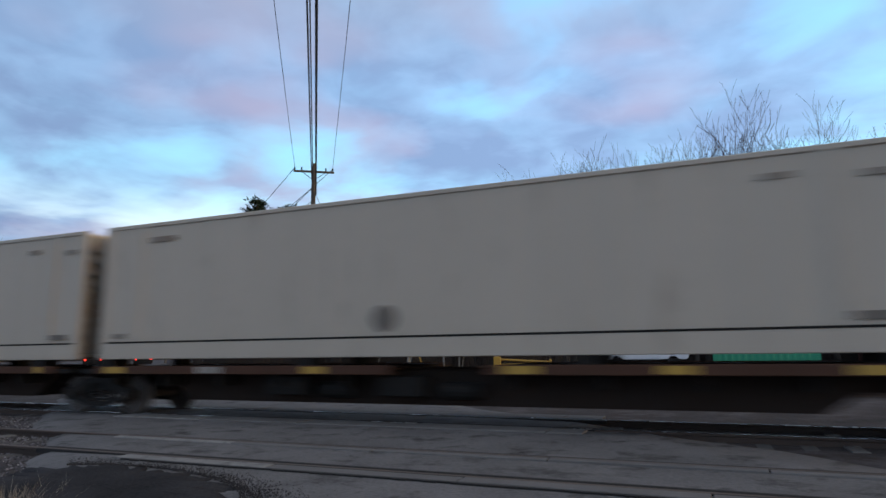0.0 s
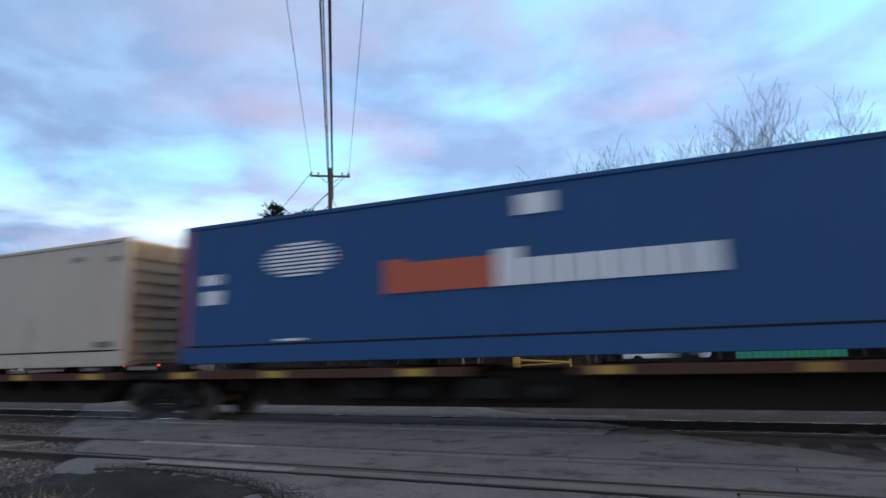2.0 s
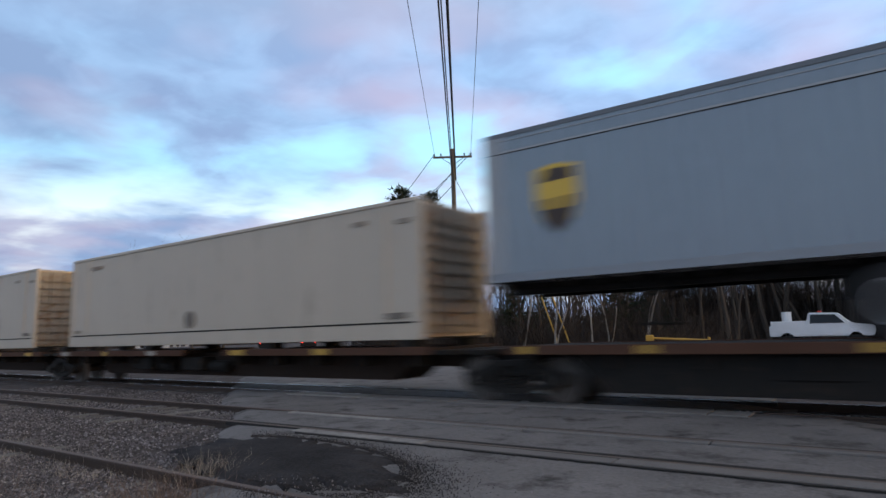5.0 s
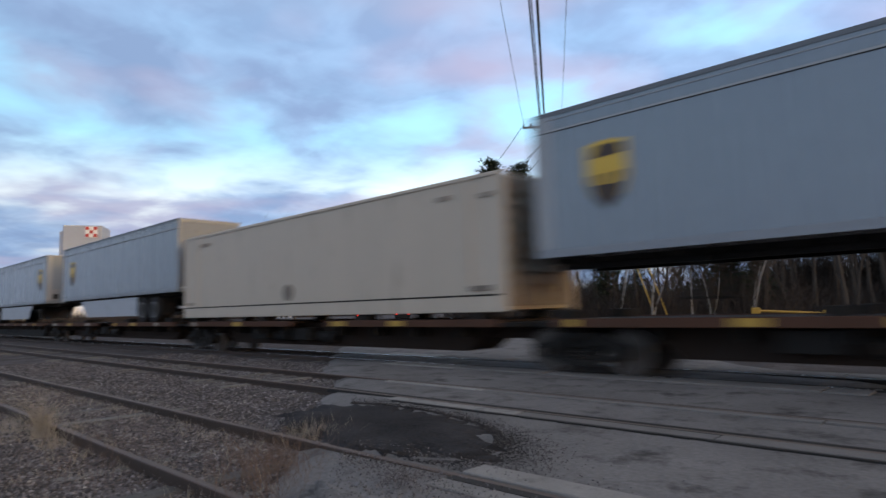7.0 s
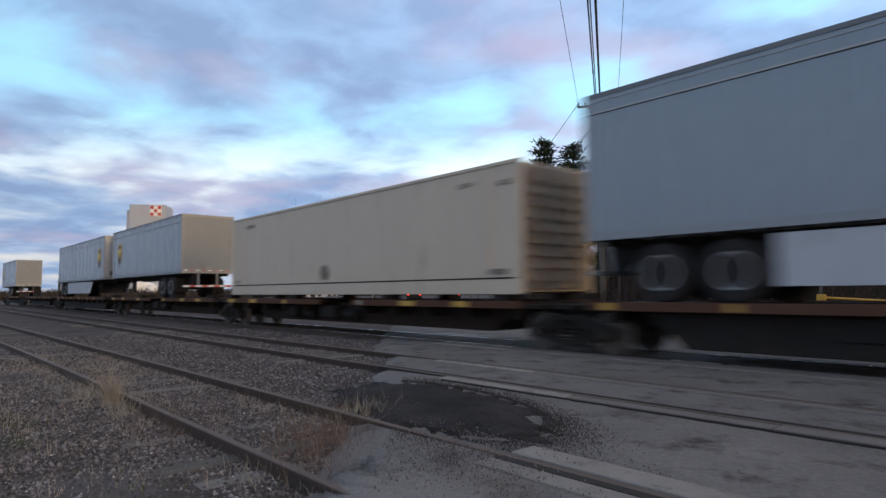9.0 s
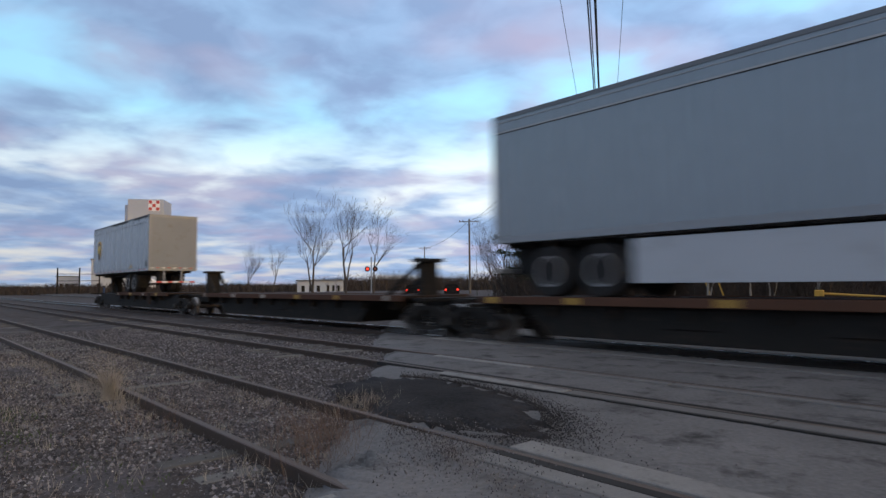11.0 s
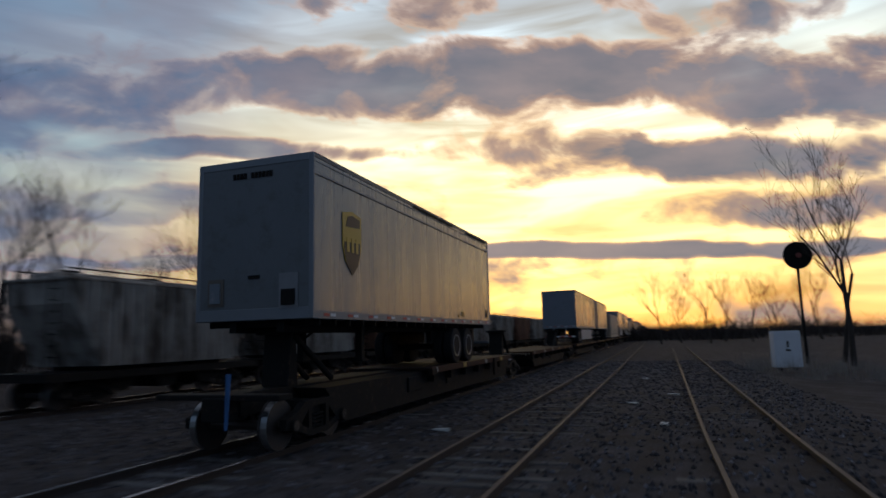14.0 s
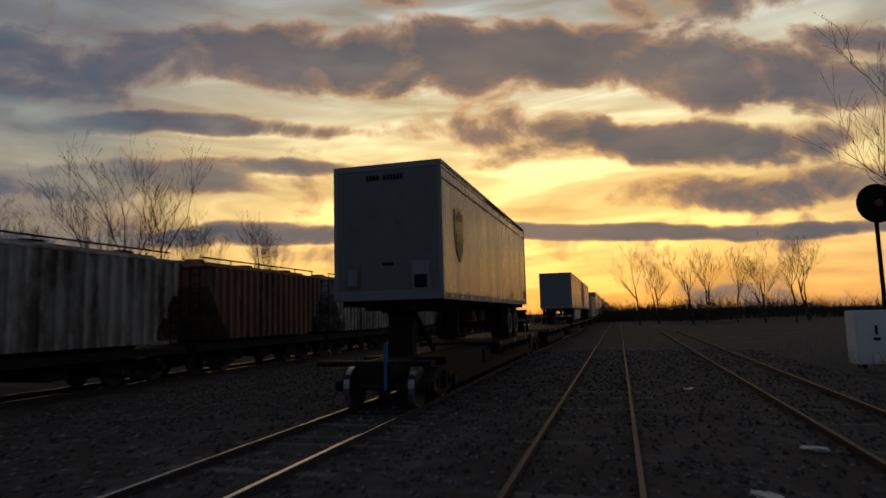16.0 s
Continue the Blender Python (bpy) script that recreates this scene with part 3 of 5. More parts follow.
def spine_car(length, left_bogie, right_bogie, style, hitch=()):
    """A low intermodal car. Its x runs from 0 at the rear end to its length, z from the rail heads."""
    car = thing("spine_car", "rusty low intermodal rail car with yellow marks on its deck edge" if style != "flat" else "long rusty brown flat car with yellow reflector patches", "rail car", "cars of the long freight train")
    rng = random.Random(int(length * 100))
    bm = bmesh.new()
    box(bm, 0.3, length - 0.3, -0.28, 0.28, 0.62, 1.0)
    wide, low = (1.0, 0.24) if style in ("flat", "last") else (0.6, 0.32)
    back = 3.4 if right_bogie else 2.0
    prism(bm, [(1.9, 0.96), (2.7, low), (length - back, low), (length - back + 0.9, 0.96)], -wide, wide)
    part("centre_sill", bm, RUST if style == "deck" else UNDER, car)
    if style == "flat":
        spans = [(0.9, length - 0.9)]
    elif style == "last":
        spans = [(7.1, 16.6)]
    elif style == "dark":
        spans = [(0.6, 4.6), (length - 4.2, length - 0.6)]
    else:
        spans = [(0.5, length * 0.47), (length * 0.58, length - 0.5)]
    for a, b in spans:
        bm = bmesh.new()
        box(bm, a, b, -1.22, 1.22, 0.98, 1.05)
        deck = part("deck", rounded(bm, 0.01), RUST, car)
        for y in (-1.26, 1.26):
            bm = bmesh.new()
            box(bm, a, b, y - 0.04, y + 0.04, 0.90, 1.07)
            part("edge_beam", rounded(bm, 0.01), DECK_RUST, deck)
        x = a + 0.3
        while x < b - 0.6:
            w = rng.choice((0.25, 0.5, 0.6) if style == "deck" else (0.15, 0.25, 0.3))
            bm = bmesh.new()
            box(bm, x, x + w, -1.306, -1.29, 0.92, 1.05)
            part("reflector_patch", bm, YELLOW if rng.random() < 0.85 else HOPPER_GREY, deck)
            x += rng.uniform(2.0, 3.2)
        x = a + 0.4
        while x < b - 0.2:
            bm = bmesh.new()
            prism(bm, [(x, 0.98), (x + 0.08, 0.98), (x + 0.08, 0.66), (x, 0.66)], -1.2, 1.2)
            part("cross_bearer", bm, UNDER, car)
            x += 1.5
    if style == "deck":
        for x in (0.75, length * 0.36, length * 0.68, length - 1.1):
            for y in (-1.05, 1.05):
                bm = bmesh.new()
                box(bm, x - 0.2, x + 0.2, y - 0.22, y + 0.22, 1.0, 1.22)
                part("pedestal", rounded(bm, 0.015), UNDER, car)
    for x in (length * 0.3, length * 0.45):
        bm = bmesh.new()
        box(bm, x, x + 0.9, -1.05, -0.6, 0.5, 0.86)
        part("brake_box", rounded(bm, 0.015), UNDER, car)
        bm = bmesh.new()
        tube(bm, (x + 1.2, -0.8, 0.6), (x + 1.9, -0.8, 0.6), 0.16, 0.16, 12)
        part("air_tank", bm, UNDER, car)
    for x in (0.2, length - 0.2):
        bm = bmesh.new()
        box(bm, x - 0.2, x + 0.2, -1.25, 1.25, 0.9, 1.0)
        box(bm, x - 0.25, x + 0.25, -0.25, 0.25, 0.55, 0.95)
        part("end_sill", rounded(bm, 0.015), UNDER, car)
    for x in (left_bogie, right_bogie):
        if x is not None:
            bogie(car, x)
    for x, lean in hitch:
        bm = bmesh.new()
        prism(bm, [(x - 0.2, 1.0), (x + 0.16, 1.0), (x + 0.1, 2.02), (x - 0.1, 2.02)], -0.3, 0.3)
        box(bm, x - 0.24, x + 0.24, -0.42, 0.42, 2.0, 2.1)
        for side in (-0.3, 0.3):
            tube(bm, (x, side, 1.98), (x + lean * 1.5, side, 1.05), 0.07, 0.07, 8)
        part("hitch_stand", rounded(bm, 0.012), UNDER, car)
    if style == "last":
        bm = bmesh.new()
        tube(bm, (-0.12, -0.35, 1.35), (-0.16, -0.35, 0.45), 0.045, 0.03, 8)
        part("brake_hose", bm, BLUE_HOSE, car, "blue hose hanging at the end")
        for a, y0, y1, low, high in ((7.0, -1.34, -1.22, 0.86, 1.02), (13.6, -1.36, -1.28, 0.45, 1.06)):
            bm = bmesh.new()
            box(bm, a, a + 0.4, y0, y1, low, high)
            part("bracket", rounded(bm, 0.015), RUST, car)
    return car


def shell(bm, length, half, z0, z1, pitch, depth, flat_ends=0.0):
    """A long box whose sides are ribbed."""
    xs, ins = [0.0], [0.0]
    x = flat_ends
    while pitch and x < length - flat_ends - pitch:
        xs += [x + 0.02, x + pitch * 0.35, x + pitch * 0.5, x + pitch * 0.85]
        ins += [0.0, 0.0, depth, depth]
        x += pitch
    xs.append(length)
    ins.append(0.0)
    rows = [[bm.verts.new(p) for p in ((x, -half + d, z0), (x, -half + d, z1), (x, half - d, z1), (x, half - d, z0))] for x, d in zip(xs, ins)]
    for a, b in zip(rows, rows[1:]):
        for k in range(4):
            bm.faces.new((a[k - 1], b[k - 1], b[k], a[k]))
    bm.faces.new(rows[0])
    bm.faces.new(rows[-1][::-1])


def plate(parent, name, material, x0, x1, z0, z1, y, label=""):
    bm = bmesh.new()
    box(bm, x0, x1, y - 0.012, y + 0.002, z0, z1)
    return part(name, bm, material, parent, label)


def container(name, label, length, colour, end_colour, pitch, depth, marks):
    """Rests with its base at z = 0; x from its rear end."""
    H = 3.03
    root = thing(name, label, "shipping container", "containers on the freight train")
    bm = bmesh.new()
    shell(bm, length, 1.27, 0.36, H - 0.08, pitch, depth, 0.5)
    body = part("body", bm, colour, root)
    for z0, z1, nm in ((0.0, 0.36, "bottom_rail"), (H - 0.09, H, "top_rail")):
        for y0, y1 in ((-1.295, -1.20), (1.20, 1.295)):
            bm = bmesh.new()
            box(bm, 0, length, y0, y1, z0, z1)
            part(nm, rounded(bm, 0.012), colour, root)
    for z0, z1, nm in ((0.05, 0.2, "floor_frame"), (H - 0.06, H - 0.02, "roof")):
        bm = bmesh.new()
        box(bm, 0.05, length - 0.05, -1.2, 1.2, z0, z1)
        part(nm, bm, colour, root)
    bm = bmesh.new()
    box(bm, 0.1, length - 0.1, -1.300, -1.285, 0.345, 0.385)
    part("seam", bm, UNDER, body)
    for x in (0.02, length - 0.02, 1.0 + 0.0, length - 1.0):
        for side in (-1.24, 1.24):
            bm = bmesh.new()
            box(bm, x - 0.10, x + 0.10, side - 0.055, side + 0.055, 0.0, H)
            part("corner_post" if x < 0.5 or x > length - 0.5 else "lifting_post", rounded(bm, 0.012), colour, root)
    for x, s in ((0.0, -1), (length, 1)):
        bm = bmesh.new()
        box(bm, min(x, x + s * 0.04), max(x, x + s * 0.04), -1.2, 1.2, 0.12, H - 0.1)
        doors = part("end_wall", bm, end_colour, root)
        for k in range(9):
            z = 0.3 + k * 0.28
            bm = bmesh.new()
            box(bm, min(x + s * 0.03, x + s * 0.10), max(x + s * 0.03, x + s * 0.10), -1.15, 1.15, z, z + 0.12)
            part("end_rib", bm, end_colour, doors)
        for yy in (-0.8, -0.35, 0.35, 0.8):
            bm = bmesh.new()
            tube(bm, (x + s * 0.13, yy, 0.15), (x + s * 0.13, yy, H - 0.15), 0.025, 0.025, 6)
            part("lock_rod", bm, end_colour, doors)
    for nm, material, x0, x1, z0, z1, text in marks:
        plate(body, nm, material, x0, x1, z0, z1, -1.283, text)
    return root


def tan_container(length=15.45):
    L = length
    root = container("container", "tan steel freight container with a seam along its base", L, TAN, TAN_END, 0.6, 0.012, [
        ("number_bar", TAN_END, 1.3, 2.0, 2.58, 2.70, "faded number bar"),
        ("number_bar", TAN_END, L - 0.6, L - 0.2, 2.50, 2.60, ""), ("label_plate", SMUDGE, L - 1.0, L - 0.35, 0.46, 0.58, "small brown plate"),
        ("number_bar", TAN_END, L - 1.9, L - 1.5, 2.58, 2.68, ""), ("label_plate", TAN_END, 0.3, 0.7, 0.46, 0.56, "")])
    bm = bmesh.new()
    prism(bm, [(7.2 + 0.25 * math.cos(k * math.tau / 20), 0.70 + 0.25 * math.sin(k * math.tau / 20)) for k in range(20)], -1.29, -1.265)
    part("round_stencil", bm, SMUDGE, root, "round dark stencil")
    return root


def navy_container(length):
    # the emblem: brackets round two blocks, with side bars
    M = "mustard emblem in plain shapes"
    marks = [("emblem_bar", MUSTARD, 7.65, 7.92, 0.70, 2.40, M), ("emblem_bar", MUSTARD, 10.95, 11.25, 0.70, 2.40, M)]
    for x0, x1 in ((7.95, 8.4), (10.48, 10.92)):
        marks += [("emblem_bar", MUSTARD, x0, x1, 2.20, 2.40, M), ("emblem_bar", MUSTARD, x0, x1, 0.50, 0.70, M)]
    for x0, x1, z0, z1 in ((8.45, 9.1, 1.84, 2.1), (8.3, 8.62, 1.3, 1.84), (8.45, 9.1, 1.04, 1.3), (9.14, 9.72, 1.86, 2.1), (9.14, 9.42, 1.6, 1.86), (9.14, 9.72, 1.44, 1.6), (9.48, 9.72, 1.22, 1.44), (9.14, 9.72, 1.04, 1.22), (9.76, 10.02, 1.04, 2.1), (10.06, 10.26, 1.3, 1.84), (10.3, 10.56, 1.04, 2.1)):
        marks.append(("emblem_block", MUSTARD, x0, x1, z0, z1, M))
    marks += [("emblem_bar", MUSTARD, 8.4, 10.6, 0.80, 0.94, M), ("stripe", MUSTARD, 3.9, 7.55, 1.45, 1.60, "mustard stripe"), ("stripe", MUSTARD, 11.5, 13.3, 2.45, 2.56, "mustard stripe"), ("stripe", MUSTARD, 6.7, 8.3, 2.55, 2.63, "mustard stripe"),
             ("label_plate", HOPPER_GREY, 0.75, 1.15, 0.55, 0.72, "pale plate"), ("label_plate", HOPPER_GREY, 2.15, 2.5, 0.55, 0.72, "pale plate"), ("label_plate", HOPPER_GREY, 12.4, 12.85, 0.55, 0.7, "pale plate"), ("label_plate", HOPPER_GREY, 14.2, 14.8, 0.55, 0.7, "pale plate"), ("red_plate", RED, 1.60, 2.00, 2.72, 2.86, "small red plate")]
    root = container("container", "dark teal ribbed container with a mustard bracket emblem", length, NAVY, NAVY, 0.42, 0.03, marks)
    for z0, z1, y0, y1 in ((2.2, 2.6, -0.9, -0.3), (0.5, 0.8, -0.9, -0.4), (1.3, 1.5, -0.6, 0.7)):
        bm = bmesh.new()
        box(bm, length + 0.02, length + 0.16, y0, y1, z0, z1)
        part("end_plate", bm, WHITE, root, "pale plate on the end doors")
    return root


def blue_container(length):
    marks = []
    x = 5.1
    for k, w in enumerate((0.40, 0.38, 0.38, 0.38, 0.38)):
        marks.append(("letter_block", ORANGE, x, x + w, 1.22, 1.86 if k == 0 else 1.78, "orange lettering as plain blocks"))
        x += w + 0.06
    for k, w in enumerate((0.44, 0.29, 0.31, 0.30, 0.31, 0.30, 0.30, 0.31, 0.16, 0.34)):
        marks.append(("letter_block", WHITE, x, x + w, 1.22, 1.88 if k == 0 else 1.68, "white lettering as plain blocks"))
        x += w + 0.06
    for k in range(9):
        z = 1.72 + k * 0.08
        half = 0.85 * math.sqrt(max(0.05, 1 - ((k - 4) / 4.6) ** 2))
        marks.append(("globe_stripe", WHITE, 3.1 - half, 3.1 + half, z, z + 0.045, "white striped disc emblem"))
    marks += [("label_plate", WHITE, 7.75, 8.35, 2.44, 2.80, "white panel"), ("label_plate", WHITE, 0.55, 1.1, 1.25, 1.55, "white panel"), ("label_plate", WHITE, 0.55, 1.1, 1.68, 1.9, ""), ("number_bar", WHITE, length - 1.6, length - 0.4, 2.6, 2.7, ""), ("number_bar", WHITE, 2.6, 3.2, 0.42, 0.47, ""), ("red_edge", RED, 0.0, 0.16, 0.3, 2.94, "red edge stripe"), ("red_edge", RED, length - 0.3, length, 0.3, 2.94, "red edge stripe")]
    root = container("container", "blue ribbed container with orange and white lettering blocks", length, BLUE, BLUE, 0.5, 0.015, marks)
    for z0, z1 in ((2.2, 2.6), (1.1, 1.45)):
        bm = bmesh.new()
        box(bm, length + 0.02, length + 0.16, -1.1, -0.3, z0, z1)
        part("end_plate", bm, WHITE, root, "white plate on the end doors")
    return root


def shield(parent, x, z, size, y):
    """A plain two-colour shield."""
    out = [(-0.42, 0.58), (0, 0.66), (0.42, 0.58), (0.42, -0.1), (0.3, -0.42), (0, -0.68), (-0.3, -0.42), (-0.42, -0.1)]
    bm = bmesh.new()
    prism(bm, [(x + a * size, z + b * size) for a, b in out], y - 0.012, y + 0.002)
    whole = part("shield", bm, GOLD, parent, "plain gold and brown shield")
    bm = bmesh.new()
    prism(bm, [(x + a * size * 0.84, z + b * size * 0.84 - 0.12 * size) for a, b in [(-0.42, 0.12), (0.42, 0.16), (0.42, -0.1), (0.3, -0.42), (0, -0.68), (-0.3, -0.42), (-0.42, -0.1)]], y - 0.018, y - 0.010)
    prism(bm, [(x - 0.30 * size, z + 0.30 * size), (x + 0.34 * size, z + 0.34 * size), (x + 0.34 * size, z + 0.52 * size), (x, z + 0.57 * size), (x - 0.2 * size, z + 0.53 * size)], y - 0.018, y - 0.010)
    part("shield_field", bm, BROWN, whole)
    for a in (-0.2, 0.0, 0.2):
        bm = bmesh.new()
        box(bm, x + (a - 0.055) * size, x + (a + 0.055) * size, y - 0.024, y - 0.016, z - 0.22 * size, z + 0.08 * size)
        part("shield_bar", bm, GOLD, whole)


def road_wheel(parent, x, y, r=0.53):
    bm = bmesh.new()
    tube(bm, (x, y - 0.14, r), (x, y + 0.14, r), r, r, 28)
    tyre = part("wheel", rounded(bm, 0.03), TYRE, parent)
    bm = bmesh.new()
    s = -1 if y < 0 else 1
    ring = [(0.325, 0.142), (0.318, 0.154), (0.29, 0.150), (0.27, 0.03), (0.12, 0.02)]
    prev = None
    for rr, d in ring:
        cur = [bm.verts.new((x + rr * math.cos(k * math.tau / 24), y + s * d, r + rr * math.sin(k * math.tau / 24))) for k in range(24)]
        if prev:
            for k in range(24):
                bm.faces.new((prev[k - 1], prev[k], cur[k], cur[k - 1]))
        prev = cur
    tube(bm, (x, y + s * 0.02, r), (x, y + s * 0.12, r), 0.12, 0.10, 14)
    part("rim", bm, RIM, tyre)


def trailer(name, label, length, nose_left, skirt, logo, tall=2.90, marks=True, axle_in=1.55):
    """A road trailer lashed on a rail car: tyres touch z = 0. nose_left: its front looks to the rear of the train."""
    root = thing(name, label, "semi trailer", "trailers on the freight train")
    z0 = 1.19
    z1 = z0 + tall
    bm = bmesh.new()
    shell(bm, length, 1.28, z0 + 0.12, z1 - 0.04, 1.22, 0.004, 0.1)
    body = part("body", bm, SILVER, root)
    bm = bmesh.new()
    box(bm, 0.0, length, -1.27, 1.27, z1 - 0.05, z1 + 0.0)
    part("roof", rounded(bm, 0.02), ROOF, root)
    for side in (-1.29, 1.27):
        # the thin black bar below the rub strip draws the strip's shadow
        for nm, a, b, material in (("bottom_rail", z0, z0 + 0.15, ALLOY), ("rub_strip", z1 - 0.395, z1 - 0.36, CORNER), ("groove", z1 - 0.41, z1 - 0.396, UNDER), ("upper_strip", z1 - 0.16, z1 - 0.145, CORNER), ("top_rail", z1 - 0.075, z1 + 0.012, ROOF)):
            bm = bmesh.new()
            box(bm, 0.02, length - 0.02, side, side + 0.02, a, b)
            part(nm, bm, material, root)
    for x in (0.0, length):
        bm = bmesh.new()
        for side in (-1.24, 1.24):
            box(bm, x - 0.03, x + 0.03, side - 0.052, side + 0.052, z0, z1 + 0.01)
        box(bm, x - 0.03, x + 0.03, -1.2, 1.2, z1 - 0.14, z1 + 0.01)
        box(bm, x - 0.03, x + 0.03, -1.2, 1.2, z0, z0 + 0.22)
        part("end_frame", rounded(bm, 0.012), ALLOY, root)
        s = -1 if x == 0 else 1
        bm = bmesh.new()
        box(bm, min(x, x + s * 0.02), max(x, x + s * 0.02), -1.19, 1.19, z0 + 0.2, z1 - 0.12)
        end = part("nose_wall" if (x == 0) == nose_left else "rear_door", bm, (SHADED_NOSE if tall > 3 else SILVER_END) if (x == 0) == nose_left else DOOR, root)
        nose = (x == 0) == nose_left
        xa, xb = min(x + s * 0.02, x + s * 0.045), max(x + s * 0.02, x + s * 0.045)
        if nose:
            for y0, y1, a, b, material, nm in ((0.65, 1.0, 0.28, 0.80, SMUDGE, "document_box"), (-0.98, -0.58, 0.2, 0.85, RIM, "connector_box"), (-0.15, 0.1, 0.78, 0.84, UNDER, "number_bar")):
                bm = bmesh.new()
                box(bm, xa, xb, y0, y1, z0 + a, z0 + b)
                holder = part(nm, bm, material, end)
                if nm[0] == "n":
                    for k in range(11):
                        if k == 4:
                            continue
                        bm = bmesh.new()
                        box(bm, xa, xb, 0.42 - 0.082 * k, 0.42 - 0.082 * k + 0.055, z0 + tall - 0.36, z0 + tall - 0.25)
                        part("number_block", bm, UNDER, end)
                if nm.endswith("box"):
                    bm = bmesh.new()
                    box(bm, min(xa, xa + s * 0.03), max(xb, xb + s * 0.012), y0 + 0.06, y1 - 0.06, z0 + a + 0.06, z0 + b - (0.3 if nm[0] == "c" else 0.08))
                    part("cover", bm, SILVER_END if nm[0] == "d" else UNDER, holder)
        else:
            bm = bmesh.new()
            box(bm, x - 0.02, x + s * 0.07, -0.22, 0.22, z0 + 0.24, z0 + 0.34)
            part("door_latch", bm, ALLOY, end)
            for k in range(8):
                bm = bmesh.new()
                box(bm, xa, xb, -1.15 + 0.29 * k, -1.02 + 0.29 * k, z0 + 0.13, z0 + 0.18)
                part("reflector", bm, RED if k % 2 else WHITE, end)
            bm = bmesh.new()
            box(bm, x - 0.06, x + 0.06, -1.2, 1.2, 0.52, 0.62)
            for yy in (-0.5, 0.42):
                box(bm, x - 0.05, x + 0.05, yy, yy + 0.08, 0.55, z0)
            guard = part("bumper_guard", rounded(bm, 0.01), ALLOY, root)
            for k in range(8):
                bm = bmesh.new()
                box(bm, x + s * 0.062 - 0.004, x + s * 0.062 + 0.004, -1.18 + 0.295 * k, -1.18 + 0.295 * k + 0.28, 0.53, 0.61)
                part("reflector", bm, RED if k % 2 else WHITE, guard)
            for side in (-1.0, 1.0):
                bm = bmesh.new()
                prism(bm, [(x - s * 1.25, z0), (x - s * 0.1, z0), (x - s * 0.15, 0.5), (x - s * 0.45, 0.5), (x - s * 0.85, z0 - 0.14), (x - s * 1.25, z0 - 0.14)], side * 0.62 - 0.06, side * 0.62 + 0.06)
                part("tail_frame", bm, UNDER, root)
    for x in ((0.0,) if nose_left else (length,)) if tall < 3 else ():
        for side in (-1.0, 1.0):
            bm = bmesh.new()
            s = -1 if x == 0 else 1
            arc = [(x - s * 0.36, 1.286), (x - s * 0.02, 1.289), (x + s * 0.025, 1.265), (x + s * 0.04, 1.2), (x + s * 0.036, 0.98), (x - s * 0.01, 0.98), (x - s * 0.36, 1.2)]
            a = [bm.verts.new((px, py * side, z0 + 0.16)) for px, py in arc]
            b = [bm.verts.new((px, py * side, z1 - 0.04)) for px, py in arc]
            bm.faces.new(a)
            bm.faces.new(b[::-1])
            for k in range(len(a)):
                bm.faces.new((a[k - 1], a[k], b[k], b[k - 1]))
            part("corner_panel", bm, CORNER, root, "pale rounded corner panel")
    if marks and tall > 3:
        x = 0.35
        while x < length - 0.4:
            for material, off in ((RED, 0.0), (WHITE, 0.24)):
                bm = bmesh.new()
                box(bm, x + off, x + off + 0.20, -1.299, -1.288, z0 + 0.045, z0 + 0.10)
                part("reflector", bm, material, root)
            x += 0.95
        for x, w, h, up in ((length * 0.72, 0.26, 0.16, 0.22), (length * 0.69, 0.12, 0.08, 0.2)) if nose_left else ():
            plate(body, "placard", YELLOW, x, x + w, z0 + up, z0 + up + h, -1.283, "small yellow placard")
        plate(body, "label_plate", UNDER, length - 0.55 if nose_left else 0.35, length - 0.35 if nose_left else 0.55, z0 + 0.26, z0 + 0.52, -1.283)
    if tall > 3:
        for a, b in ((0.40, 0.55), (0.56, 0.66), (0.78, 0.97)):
            plate(body, "worn_roof_edge", UNDER, length * a, length * b, z1 - 0.115, z1 - 0.05, -1.295, "dark strip under the roof edge")
    if logo is not None:
        shield(body, logo, z0 + tall * 0.51, 0.98, -1.283)
    bm = bmesh.new()
    box(bm, 0.1, length - 0.1, -0.6, -0.45, z0 - 0.22, z0)
    part("frame_beam", bm, UNDER, root)
    bm = bmesh.new()
    box(bm, 0.1, length - 0.1, 0.45, 0.6, z0 - 0.22, z0)
    part("frame_beam", bm, UNDER, root)
    x = 0.3
    while x < length - 0.2:
        bm = bmesh.new()
        box(bm, x, x + 0.06, -1.22, 1.22, z0 - 0.12, z0 - 0.002)
        part("cross_member", bm, UNDER, root)
        x += 0.6
    axle = length - axle_in if nose_left else axle_in
    d = -1 if nose_left else 1
    axles = (axle, axle + d * 1.27) if length > 10 else (axle,)
    bm = bmesh.new()
    box(bm, min(axles) - 0.75, max(axles) + 0.75, -0.7, -0.55, 0.62, 0.98)
    box(bm, min(axles) - 0.75, max(axles) + 0.75, 0.55, 0.7, 0.62, 0.98)
    for x in axles:
        tube(bm, (x, -1.1, 0.51), (x, 1.1, 0.51), 0.09, 0.09, 10)
    box(bm, max(axles) + 0.62, max(axles) + 0.66, -1.2, -0.6, 0.3, 1.0)
    part("suspension", bm, UNDER, root)
    for x in axles:
        for y in (-1.12, -0.80, 0.80, 1.12):
            road_wheel(root, x, y)
    gear = 2.9 if nose_left else length - 2.9
